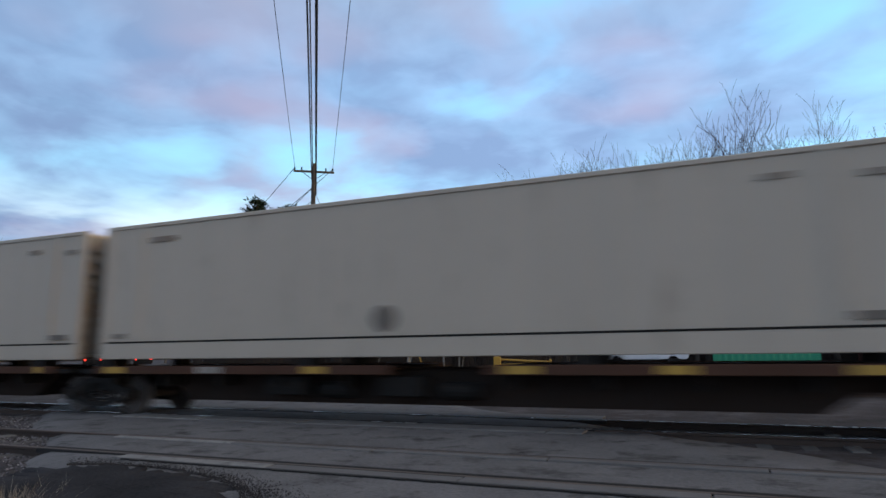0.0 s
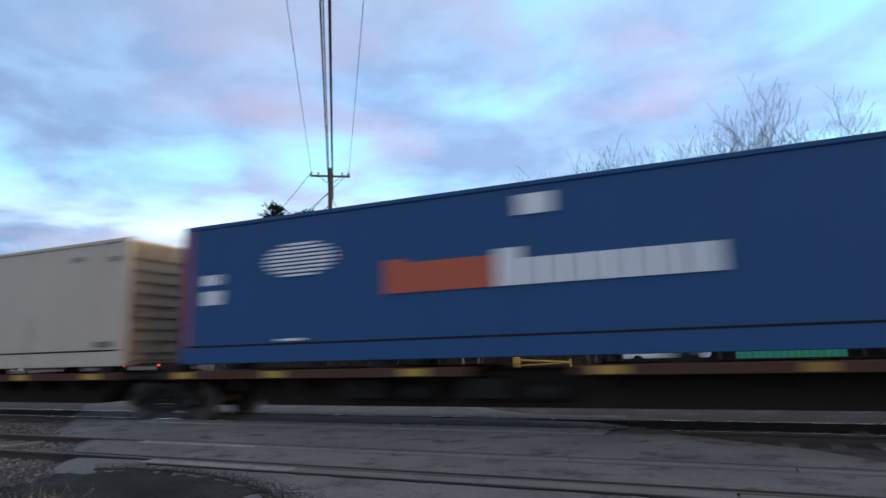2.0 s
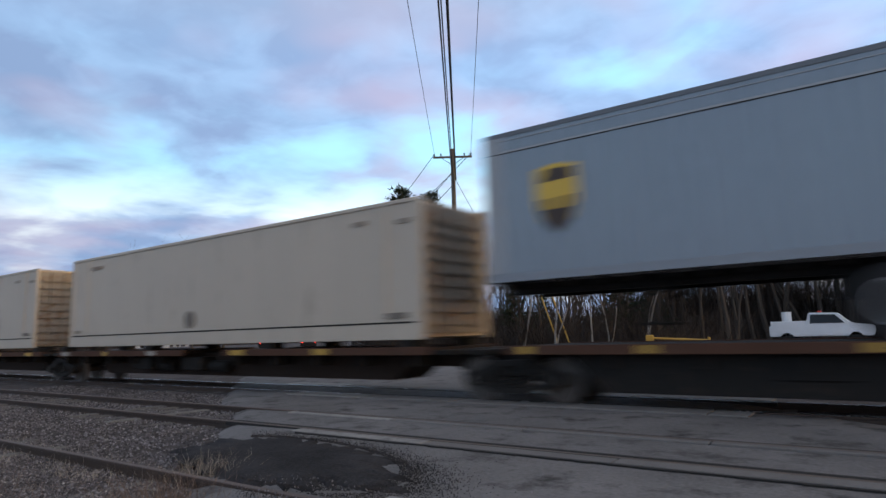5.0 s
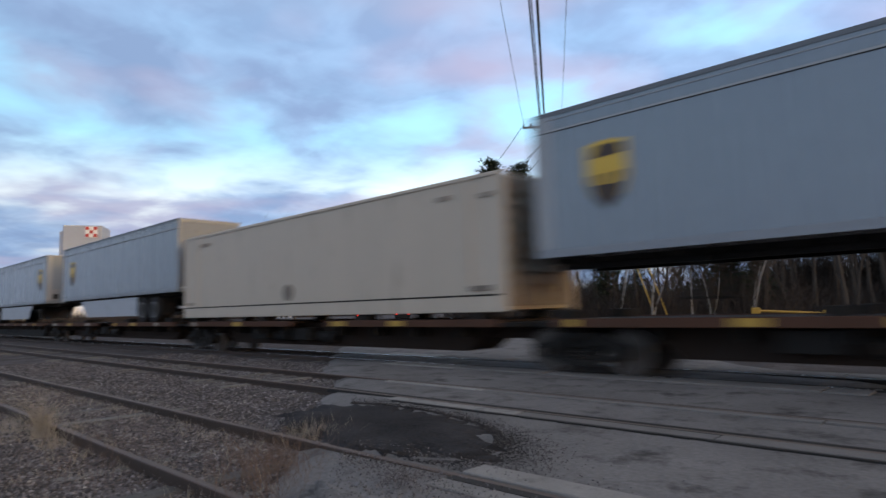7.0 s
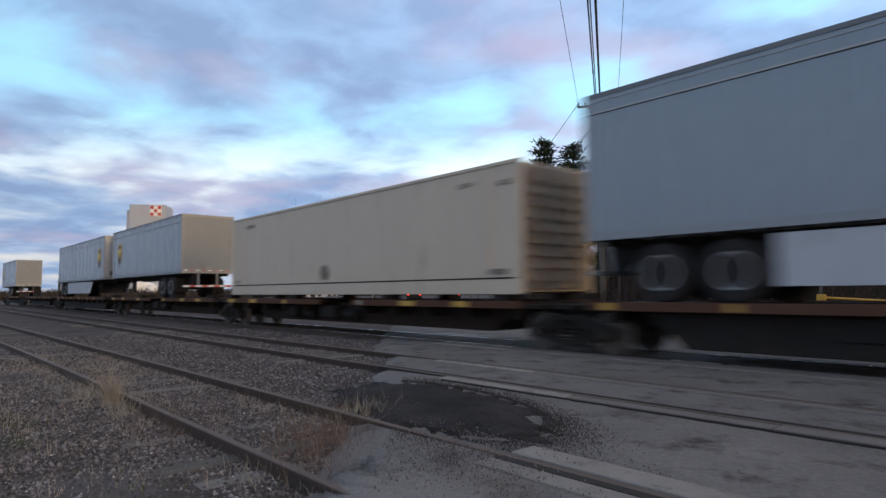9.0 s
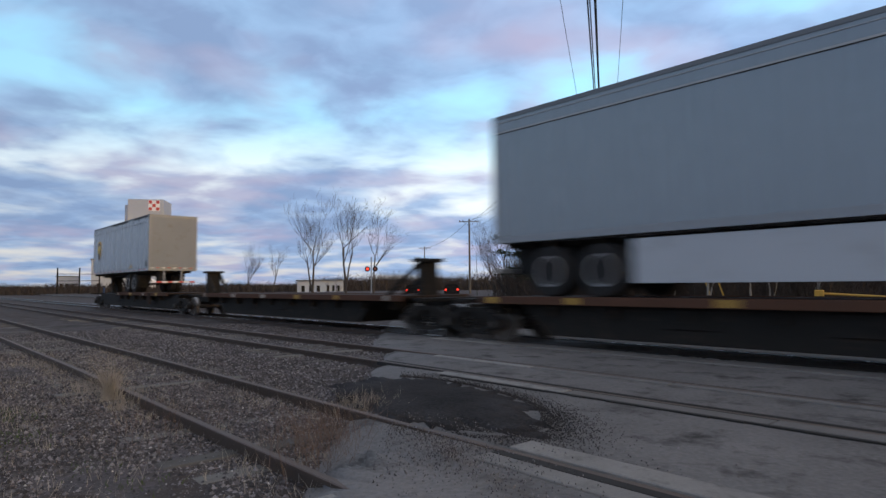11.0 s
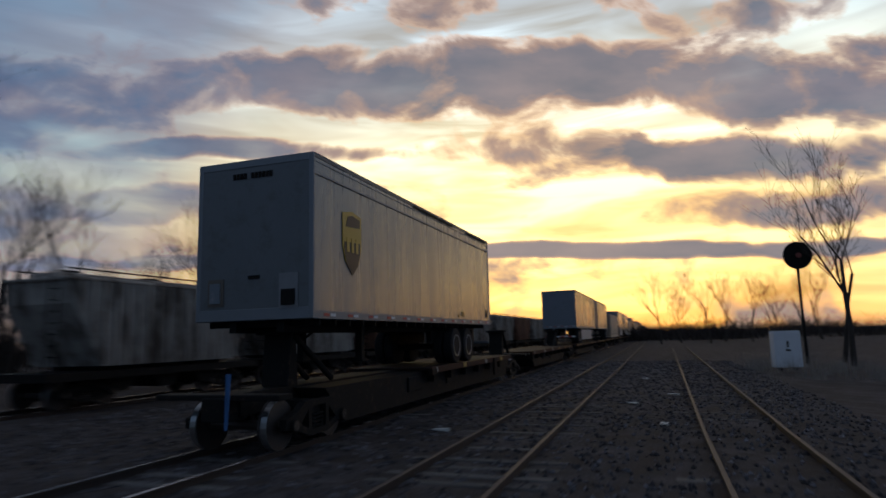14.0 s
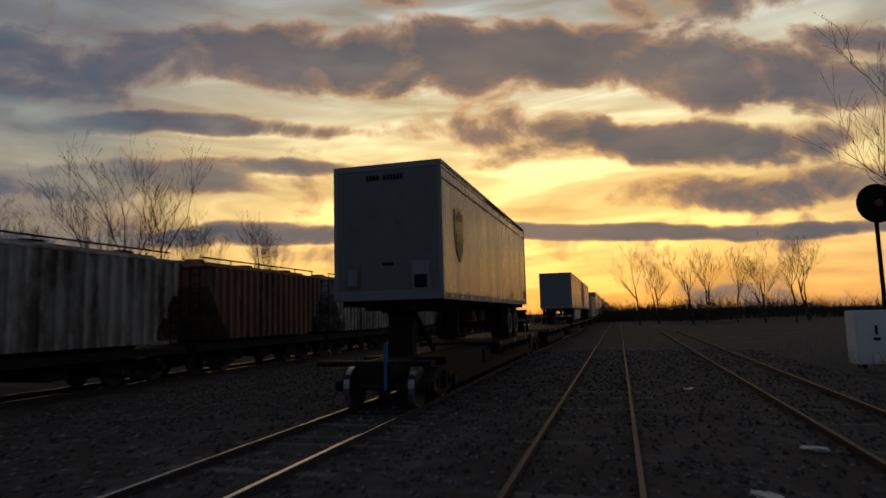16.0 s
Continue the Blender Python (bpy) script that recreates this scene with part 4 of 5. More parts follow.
    for y in (-0.75, 0.75):
        bm = bmesh.new()
        box(bm, gear - 0.08, gear + 0.08, y - 0.08, y + 0.08, 0.35, z0)
        box(bm, gear - 0.16, gear + 0.16, y - 0.14, y + 0.14, 0.30, 0.36)
        tube(bm, (gear, y, 0.8), (gear + 0.7, y, z0 - 0.1), 0.035, 0.035, 6)
        part("landing_leg", rounded(bm, 0.01), UNDER, root)
    if skirt:
        a, b = sorted((axle + d * 1.95, gear - d * 0.4))
        if nose_left:
            outline = [(a, z0 - 0.09), (b, z0 - 0.09), (b, 0.28), (a + 0.9, 0.28)]
        else:
            outline = [(a, z0 - 0.09), (b, z0 - 0.09), (b - 0.9, 0.27), (a, 0.27)]
        if length < 10:
            outline = [(1.7, z0 - 0.09), (4.9, z0 - 0.09), (4.9, 0.3), (1.75, 0.28)]
        for y0, y1 in ((-1.23, -1.20), (1.20, 1.23)):
            bm = bmesh.new()
            prism(bm, outline, y0, y1)
            part("side_skirt", bm, SKIRT, root, "pale side skirt")
    return root


DECK = 1.07
# rear end, front end (metres along the train), kind
UNITS = [
    (4.35, 20.0, "tan"), (-12.55, 2.95, "tan"), (-28.9, -13.5, "tan"), (-45.4, -30.0, "navy"), (-62.0, -46.7, "blue"), (-79.4, -63.9, "tan"),
    (-90.4, -82.3, "pup_skirt"), (-112.8, -99.9, "trailer"), (-125.8, -117.7, "pup"), (-134.2, -126.3, "pup_back"), (-151.4, -135.9, "tan"), (-170.0, -154.5, "tan"),
    (-186.4, -173.6, "trailer_back"), (-202.8, -187.4, "tan"), (-218.9, -203.5, "long_back"), (-237.7, -222.3, "long"), (-255.0, -239.6, "tan"),
    (-274.0, -261.4, "trailer_back"), (-291.6, -276.2, "long"), (-330.0, -317.55, "last")]
MOVING = []       # things of the train with their place along it and their height


def place(ob, s, z):
    MOVING.append((ob, s, z))
    ob.matrix_basis = pose(s, RAIL_Y, z)


def build_train():
    made = {}
    makers = {
        "tan": lambda n: tan_container(n), "navy": lambda n: navy_container(n), "blue": lambda n: blue_container(n),
        "pup_skirt": lambda n: trailer("trailer", "short pale grey trailer with a gold shield and side skirt", n, False, True, n - 1.6),
        "pup": lambda n: trailer("trailer", "short pale grey trailer with a gold and brown shield", n, False, False, n - 1.6),
        "trailer": lambda n: trailer("trailer", "pale grey trailer with a gold shield near its nose", n, False, False, n - 1.6),
        "trailer_back": lambda n: trailer("trailer", "pale grey trailer carried nose to the rear with a shield", n, True, False, 1.6),
        "long": lambda n: trailer("trailer", "long pale grey trailer with shield and white side skirt", n, False, True, n - 1.42),
        "long_back": lambda n: trailer("trailer", "long pale grey trailer, nose to the rear, with white skirt", n, True, True, 1.75, axle_in=2.4),
        "pup_back": lambda n: trailer("trailer", "short pale grey trailer carried nose to the rear", n, True, False, 1.5),
        "last": lambda n: trailer("trailer", "pale grey trailer with shield on the last car", n, True, False, 1.5, 3.08, True, 2.75)}
    for rear, front, kind in UNITS:
        n = 15.5 if kind == "tan" else 15.4 if kind in ("long", "long_back") else front - rear
        if kind in ("tan", "long", "pup", "trailer_back") and kind in made:
            ob = copy_thing(made[kind], pose(0, 0, 0))
        else:
            ob = made[kind] = makers[kind](n)
        place(ob, rear, DECK + (0.15 if kind in ("tan", "navy", "blue") else 0.0))
    # a car under each load, its bogies where the loads part
    cars = [
        (4.1, 20.8, 0.2, None, "deck"), (-13.2, 3.7, 0.3, None, "deck"), (-29.6, -13.6, 0.2, None, "deck"), (-46.2, -29.8, 0.2, None, "deck"), (-63.0, -46.5, 0.2, None, "deck"), (-80.3, -63.4, 2.3, None, "deck"),
        (-97.8, -80.8, 0.1, 15.9, "dark"), (-116.4, -98.2, 0.2, None, "flat"), (-134.8, -116.8, 0.9, None, "flat"), (-152.8, -135.2, 0.2, None, "deck"), (-171.5, -153.2, 0.2, None, "deck"),
        (-186.6, -171.9, 0.9, None, "deck"), (-202.9, -187.0, 0.9, None, "deck"), (-221.2, -203.3, 0.2, None, "deck"), (-238.6, -221.6, 0.2, None, "flat"), (-256.2, -239.0, 0.3, None, "deck"),
        (-274.6, -256.6, 1.0, None, "deck"), (-293.0, -275.0, 0.3, None, "flat"), (-310.5, -294.2, None, 16.2, "flat"), (-331.0, -310.9, 1.6, 18.05, "last")]  # rear, front, rear bogie, front bogie
    for rear, front, left, right, style in cars:
        place(spine_car(front - rear, left, right, style, ((front - rear - 1.3, -1),) if left is None else ((1.4, 1),) if style == "dark" else ((1.9, 1), (19.35, 0.7)) if style == "last" else ()), rear, 0.0)


build_train()

# ---- hopper cars on the far track ----
FAR_Y = 22.5
HOPPERS = []


def hopper_car(material, label):
    car = thing("hopper_car", label, "rail car", "hopper cars on the far track")
    L = 9.7
    bm = bmesh.new()
    # sides slope in towards both ends below the eaves
    prism(bm, [(0.4, 3.9), (L - 0.4, 3.9), (L - 0.5, 3.2), (L - 1.7, 1.25), (1.7, 1.25), (0.5, 3.2)], -1.45, 1.45)
    body = part("body", bm, material, car)
    for k in range(19):
        x = 0.75 + k * (L - 1.5) / 18
        low = max(1.25, 3.2 - 1.62 * min(x - 0.5, L - 0.5 - x))
        for side in (-1.45, 1.45):
            bm = bmesh.new()
            box(bm, x - 0.06, x + 0.06, min(side, side * 1.09), max(side, side * 1.09), low, 3.9)
            part("side_rib", bm, material, body)
    bm = bmesh.new()
    prism(bm, [(0.3, 3.9), (L - 0.3, 3.9), (L - 0.3, 4.02), (0.3, 4.02)], -1.5, 1.5)
    prism(bm, [(0.6, 4.02), (L - 0.6, 4.02), (L - 0.6, 4.22), (0.6, 4.22)], -0.6, 0.6)
    part("roof", rounded(bm, 0.03), material, car)
    for x in (1.5, L / 2, L - 1.5):
        bm = bmesh.new()
        tube(bm, (x, 0, 4.2), (x, 0, 4.33), 0.4, 0.36, 14)
        part("hatch", bm, UNDER, car)
    bm = bmesh.new()
    for side in (-1.1, 1.1):
        tube(bm, (0.5, side, 4.3), (L - 0.5, side, 4.3), 0.03, 0.03, 6)
        for k in range(6):
            x = 0.6 + k * (L - 1.2) / 5
            tube(bm, (x, side, 4.0), (x, side, 4.3), 0.025, 0.025, 6)
    part("roof_walk_rail", bm, UNDER, car)
    bm = bmesh.new()
    box(bm, -0.1, L + 0.1, -1.4, 1.4, 0.85, 1.1)
    part("underframe", bm, UNDER, car)
    for x in (2.8, L / 2, L - 2.8):
        bm = bmesh.new()
        prism(bm, [(x - 0.9, 1.3), (x + 0.9, 1.3), (x + 0.3, 0.4), (x - 0.3, 0.4)], -1.1, 1.1)
        part("outlet_chute", bm, UNDER, car)
    for x in (0.15, L - 0.15):
        for a in (-1.3, 0.9):
            bm = bmesh.new()
            for side in (a, a + 0.4):
                tube(bm, (x, side, 0.7), (x, side, 3.9), 0.03, 0.03, 6)
            for k in range(9):
                tube(bm, (x, a, 0.9 + 0.34 * k), (x, a + 0.4, 0.9 + 0.34 * k), 0.02, 0.02, 6)
            part("ladder", bm, UNDER, car)
    for x in (1.6, L - 1.6):
        bogie(car, x)
    return car


def build_hoppers():
    grey = hopper_car(HOPPER_GREY, "dirty pale grey ribbed covered hopper car")
    brown = hopper_car(HOPPER_BROWN, "rust brown covered hopper car with ribs")
    for k in range(9):
        if k == 0:
            ob = grey
        elif k == 2:
            ob = brown
        else:
            ob = copy_thing(brown if k == 6 else grey, pose(0, 0, 0))
        ob.matrix_basis = pose(36 + 10.4 * k, FAR_Y, 0)
        HOPPERS.append((ob, 10.4 * k))


build_hoppers()

# ---- poles and wires ----


def pole(name, x, y, h, r, turn, arms, label):
    root = thing(name, label, "utility pole", "utility poles")
    root.matrix_basis = pose(x, y, 0.0, 0, 0, turn)
    bm = bmesh.new()
    tube(bm, (0, 0, -0.3), (0, 0, h), r, r * 0.65, 12)
    part("shaft", bm, POLE_WOOD, root)
    for z, w in arms:
        bm = bmesh.new()
        box(bm, -w / 2, w / 2, -0.16, -0.06, z - 0.06, z + 0.06)
        arm = part("crossarm", rounded(bm, 0.01), POLE_WOOD, root)
        bm = bmesh.new()
        for s in (-1, 1):
            tube(bm, (s * w * 0.28, -0.11, z - 0.05), (0, -0.11, z - 0.55), 0.018, 0.018, 6)
        part("brace", bm, UNDER, arm)
        for k in (-0.47, -0.3, 0.3, 0.47):
            bm = bmesh.new()
            tube(bm, (k * w, -0.11, z + 0.05), (k * w, -0.11, z + 0.24), 0.035, 0.05, 8)
            part("insulator", bm, UNDER, arm)
    return root


def wire(parent, a, b, sag, r):
    bm = bmesh.new()
    a, b = Vector(a), Vector(b)
    pts = [a.lerp(b, k / 16) - Vector((0, 0, sag * 4 * (k / 16) * (1 - k / 16))) for k in range(17)]
    for p, q in zip(pts, pts[1:]):
        tube(bm, p, q, r, r, 5, False)
    part("wire", bm, WIRE, parent)


def build_poles():
    P = Vector((-21.4, 31.4, 0))
    across = Vector((0.818, 0.575, 0))
    Q = P + Vector((0.575, -0.818, 0)) * 62 - across * 1.4
    pole("utility_pole", P.x, P.y, 12.9, 0.19, 34.5, ((12.35, 2.45),), "tall weathered wooden utility pole with one crossarm")
    pole("utility_pole", Q.x, Q.y, 12.9, 0.19, 34.5, ((12.35, 2.45),), "wooden utility pole standing beside the road")
    lines = tagged(new("overhead_line"), "black overhead wires strung between wooden poles", "power line", kind="structure")
    for off, z, sag, r in ((-1.15, 12.6, 0.7, 0.012), (1.15, 12.6, 0.7, 0.012), (-0.10, 11.6, 1.0, 0.03), (0.10, 12.9, 0.8, 0.016), (0.16, 10.9, 0.9, 0.045), (0.02, 10.3, 0.9, 0.02)):
        wire(lines, P + across * off + Vector((0, 0, z)), Q + across * off + Vector((0, 0, z)), sag, r)
    R2 = Vector((-65.0, 62.5, 0))
    pole("utility_pole", R2.x, R2.y, 11.0, 0.17, 46, ((10.6, 3.0),), "wooden utility pole far along the road")
    pole("utility_pole", -118, 98, 11.0, 0.17, 50, ((10.6, 3.0),), "distant wooden utility pole")
    pole("utility_pole", -160, 130, 11.0, 0.17, 50, ((10.6, 2.4),), "distant wooden utility pole")
    pole("utility_pole", -150, 40, 14.0, 0.17, 70, ((13.4, 2.4), (12.0, 2.4)), "thin distant utility pole near the mill")
    for off, z in ((-1.15, 12.6), (1.15, 12.6), (0, 11.4), (0, 10.6)):
        wire(lines, P + across * off + Vector((0, 0, z)), R2 + Vector((0, 0, z - 1.9)), 1.2, 0.02)
    wire(lines, P + Vector((0, 0, 11.2)), P + Vector((4.2, 4.0, 0.0)), 0.0, 0.015)
    wire(lines, R2 + Vector((0, 0, 10.8)), Vector((-118, 98, 10.8)), 1.0, 0.025)


build_poles()

# ---- trees ----


def grow(rng, bm_thick, bm_thin, p, way, length, r, depth, lean):
    """One limb, bent in two or three pieces, and what grows from it."""
    n = 3 if depth > 1 else 2
    for k in range(n):
        way = (way + Vector((rng.uniform(-1, 1), rng.uniform(-1, 1), rng.uniform(-0.4, 0.8))) * 0.16 + lean * 0.05).normalized()
        q = p + way * (length / n)
        r2 = max(0.007, r * (0.80 if depth > 0 else 0.6))
        tube(bm_thick if depth >= 3 else bm_thin, p, q, r, r2, 6 if depth >= 4 else 4 if depth >= 2 else 3, False)
        p, r = q, r2
        if depth > 0 and (k > 0 or depth < 4):
            for _ in range(rng.choice((1, 2, 2)) if depth > 1 else 2):
                side = Vector((rng.uniform(-1, 1), rng.uniform(-1, 1), rng.uniform(0.1, 0.9))).normalized()
                out = (way * rng.uniform(0.5, 0.9) + side * rng.uniform(0.5, 0.9)).normalized()
                grow(rng, bm_thick, bm_thin, p, out, length * rng.uniform(0.5, 0.75), r * rng.uniform(0.45, 0.65), depth - 1, lean)


def bare_tree(seed, height, material=None, label="leafless deciduous tree with fine twigs", depth=4, girth=1.0):
    rng = random.Random(seed)
    root = thing("tree", label, "tree", "bare trees of the wood")
    thick, thin = bmesh.new(), bmesh.new()
    lean = Vector((rng.uniform(-1, 1), rng.uniform(-1, 1), 0.6))
    r = height * 0.0165 * girth
    grow(rng, thick, thin, Vector((0, 0, -0.2)), Vector((rng.uniform(-0.15, 0.15), rng.uniform(-0.15, 0.15), 1)).normalized(), height * 0.55, r, depth, lean)
    if seed % 2:
        grow(rng, thick, thin, Vector((0.2, 0.1, -0.2)), Vector((rng.uniform(-0.4, 0.4), rng.uniform(-0.2, 0.2), 1)).normalized(), height * 0.5, r * 0.8, depth, lean)
    part("trunk", thick, material or BARK, root)
    part("crown", thin, TWIG, root)
    return root


def pine(seed, height):
    rng = random.Random(seed)
    root = thing("pine_tree", "dark green white pine with layered ragged boughs", "tree", "pines by the road")
    bm = bmesh.new()
    tube(bm, (0, 0, -0.2), (0, 0, height), 0.26, 0.04, 8)
    part("trunk", bm, BARK, root)
    boughs, needles = bmesh.new(), bmesh.new()
    z = height * 0.10
    while z < height - 0.1:
        t = z / height
        reach = (0.12 + 3.3 * (1 - t) ** 0.75) * (0.75 if t < 0.25 else 1.0)
        for k in range(rng.choice((4, 5, 6))):
            a = rng.uniform(0, math.tau)
            length = reach * rng.uniform(0.55, 1.12)
            tip = Vector((math.cos(a) * length, math.sin(a) * length, z + length * rng.uniform(0.05, 0.32)))
            base = Vector((0, 0, z))
            tube(boughs, base, tip, 0.035, 0.01, 4, False)
            for j in range(int(16 + length * 24)):
                f = rng.uniform(0.25, 1.05)
                c = base.lerp(tip, f) + Vector((rng.gauss(0, 0.16), rng.gauss(0, 0.16), rng.gauss(0.03, 0.09)))
                w, l = rng.uniform(0.04, 0.08), rng.uniform(0.18, 0.34)
                d = Vector((math.cos(a) + rng.uniform(-0.9, 0.9), math.sin(a) + rng.uniform(-0.9, 0.9), rng.uniform(0.0, 0.9))).normalized()
                s = d.cross(Vector((rng.uniform(-1, 1), rng.uniform(-1, 1), rng.uniform(-1, 1)))).normalized() * w
                vs = [needles.verts.new(v) for v in (c - s, c + s, c + d * l)]
                needles.faces.new(vs)
        z += rng.uniform(0.28, 0.45)
    tagged(part("bough_mass", boughs, BARK, root), kind="stuff")
    tagged(part("needles", needles, NEEDLES, root), kind="stuff")
    return root


def at(az, dist):
    return -math.sin(radians(az)) * dist, math.cos(radians(az)) * dist


def build_woods():
    rng = random.Random(21)
    kinds = [bare_tree(k, 10.0) for k in range(7)]
    birch = [bare_tree(31, 10.0, PALE_BARK, "slender birch with pale leaning trunk", 3, 0.6), bare_tree(32, 10.0, PALE_BARK, "slender birch with pale leaning trunk", 3, 0.6)]
    used = set()

    def put(source, x, y, h, tilt=0.0):
        m = pose(x, y, 0.1, rng.uniform(-tilt, tilt), rng.uniform(-tilt, tilt), rng.uniform(0, 360)) @ Matrix.Diagonal((h / 10, h / 10, h / 10, 1))
        if source not in used:
            used.add(source)
            source.matrix_basis = m
        else:
            s = copy_thing(source, pose(0, 0, 0))
            s.matrix_basis = m

    # tree tops over the horizon, by bearing
    def top(az):
        for (a0, e0), (a1, e1) in zip(PROFILE, PROFILE[1:]):
            if a0 >= az >= a1:
                return e0 + (e1 - e0) * (a0 - az) / (a0 - a1)
        return 9.0

    PROFILE = [(36, 9.5), (31, 10.6), (26, 10.2), (21, 11.5), (15, 13.2), (8, 15.0), (0, 17.0), (-10, 15.0), (-20, 14.0), (-32, 13.0), (-42, 8.5), (-60, 6.0)]
    for row, (near, far, count) in enumerate(((36, 42, 32), (43, 52, 40), (54, 68, 40))):
        for k in range(count):
            az = 34.5 - k * (69.0 / count) + rng.uniform(-0.8, 0.8)
            d = rng.uniform(near, far) if az > 8 else rng.uniform(max(near, 53), max(far, 60))
            x, y = at(az, d)
            if y < 27:
                continue
            h = d * math.tan(radians(top(az))) * rng.uniform(0.72, 1.04) * (0.94 if row else 1.0)
            put(rng.choice(kinds), x, y, max(4, h) / 1.0, 5)
    for k in range(26):
        az = -14 - k * 1.15 + rng.uniform(-0.5, 0.5)
        put(rng.choice(kinds), *at(az, rng.uniform(53, 60)), rng.uniform(11.5, 15.5), 4)
    for k, (az, d, h) in enumerate(((25.5, 33, 7), (22.2, 33, 6), (20.8, 34, 5.5), (28.5, 35, 8), (17.5, 36, 7))):
        put(birch[k % 2], *at(az, d), h, 12)
    # lone trees and clumps farther off
    for az, d, h in ((57.5, 92, 13), (60.5, 95, 12), (55.0, 98, 11), (64, 130, 9), (66, 135, 8), (43.5, 95, 9), (41.5, 90, 10), (42.6, 105, 11)):
        put(rng.choice(kinds), *at(az, d), h, 3)
    for az, d, h in ((-44, 58, 11), (-47, 60, 12.5), (-49.5, 62, 11), (-52, 75, 8)):
        put(rng.choice(kinds), *at(az, d), h, 3)
    for x, y, h in ((60, 44, 9), (66, 41, 12), (70, 46, 13.5), (76, 43, 10), (82, 48, 11), (90, 46, 12), (56, 47, 8), (98, 50, 12), (110, 55, 13), (115, 4, 9), (118, -3, 10), (121, -9, 8.5), (112, -14, 8), (125, 1, 9), (130, -20, 11), (128, -6, 10), (119, -12, 9)):
        put(rng.choice(kinds), x, y, h, 3)
    put(kinds[2], 53.0, -4.6, 9.5, 8)
    put(kinds[4], 57.0, -5.2, 9.0, 8)
    p1 = pine(2, 10.0)
    for k, (az, d, h) in enumerate(((39.2, 46, 12.4), (36.6, 47, 12.2), (37.9, 50, 9.0))):
        m = pose(*at(az, d), 0.1, 0, 0, 70 * k) @ Matrix.Diagonal((h / 10, h / 10, h / 10, 1))
        ob = p1 if k == 0 else copy_thing(p1, pose(0, 0, 0))
        ob.matrix_basis = m
    # young evergreens in the undergrowth
    for az, d, h in ((29, 40, 4.2), (19.5, 41, 5.6), (34.2, 42, 4.2), (26.5, 42, 3.6), (17, 42, 4.5)):
        ob = copy_thing(p1, pose(0, 0, 0))
        ob.matrix_basis = pose(*at(az, d), 0.1, 0, 0, az * 9) @ Matrix.Diagonal((h / 9, h / 9, h / 10, 1))
        tagged(ob, "small dark evergreen in the undergrowth", group="young evergreens")


build_woods()


def stalks(name, label, material, spots, seed, height, width, category, lean=0.5):
    """Thin stems in ONE object; spots are (x, y, z, spread, count, height factor)."""
    rng = np.random.default_rng(seed)
    verts, faces = [], []
    for x, y, z, spread, count, f in spots:
        for _ in range(count):
            px, py = x + rng.normal(0, spread), y + rng.normal(0, spread)
            h = height * f * rng.uniform(0.45, 1.15)
            dx, dy = rng.normal(0, lean * h * 0.5, 2)
            a = rng.uniform(0, math.pi)
            wx, wy = width * math.cos(a), width * math.sin(a)
            i = len(verts)
            verts += [(px - wx, py - wy, z), (px + wx, py + wy, z), (px + dx * 0.4 + wx * 0.7, py + dy * 0.4 + wy * 0.7, z + h * 0.6), (px + dx * 0.4 - wx * 0.7, py + dy * 0.4 - wy * 0.7, z + h * 0.6), (px + dx, py + dy, z + h)]
            faces += [(i, i + 1, i + 2, i + 3), (i + 3, i + 2, i + 4)]
    data = bpy.data.meshes.new(name)
    data.from_pydata(verts, [], faces)
    data.materials.append(material)
    return tagged(new(name, data), label, category, kind="stuff")


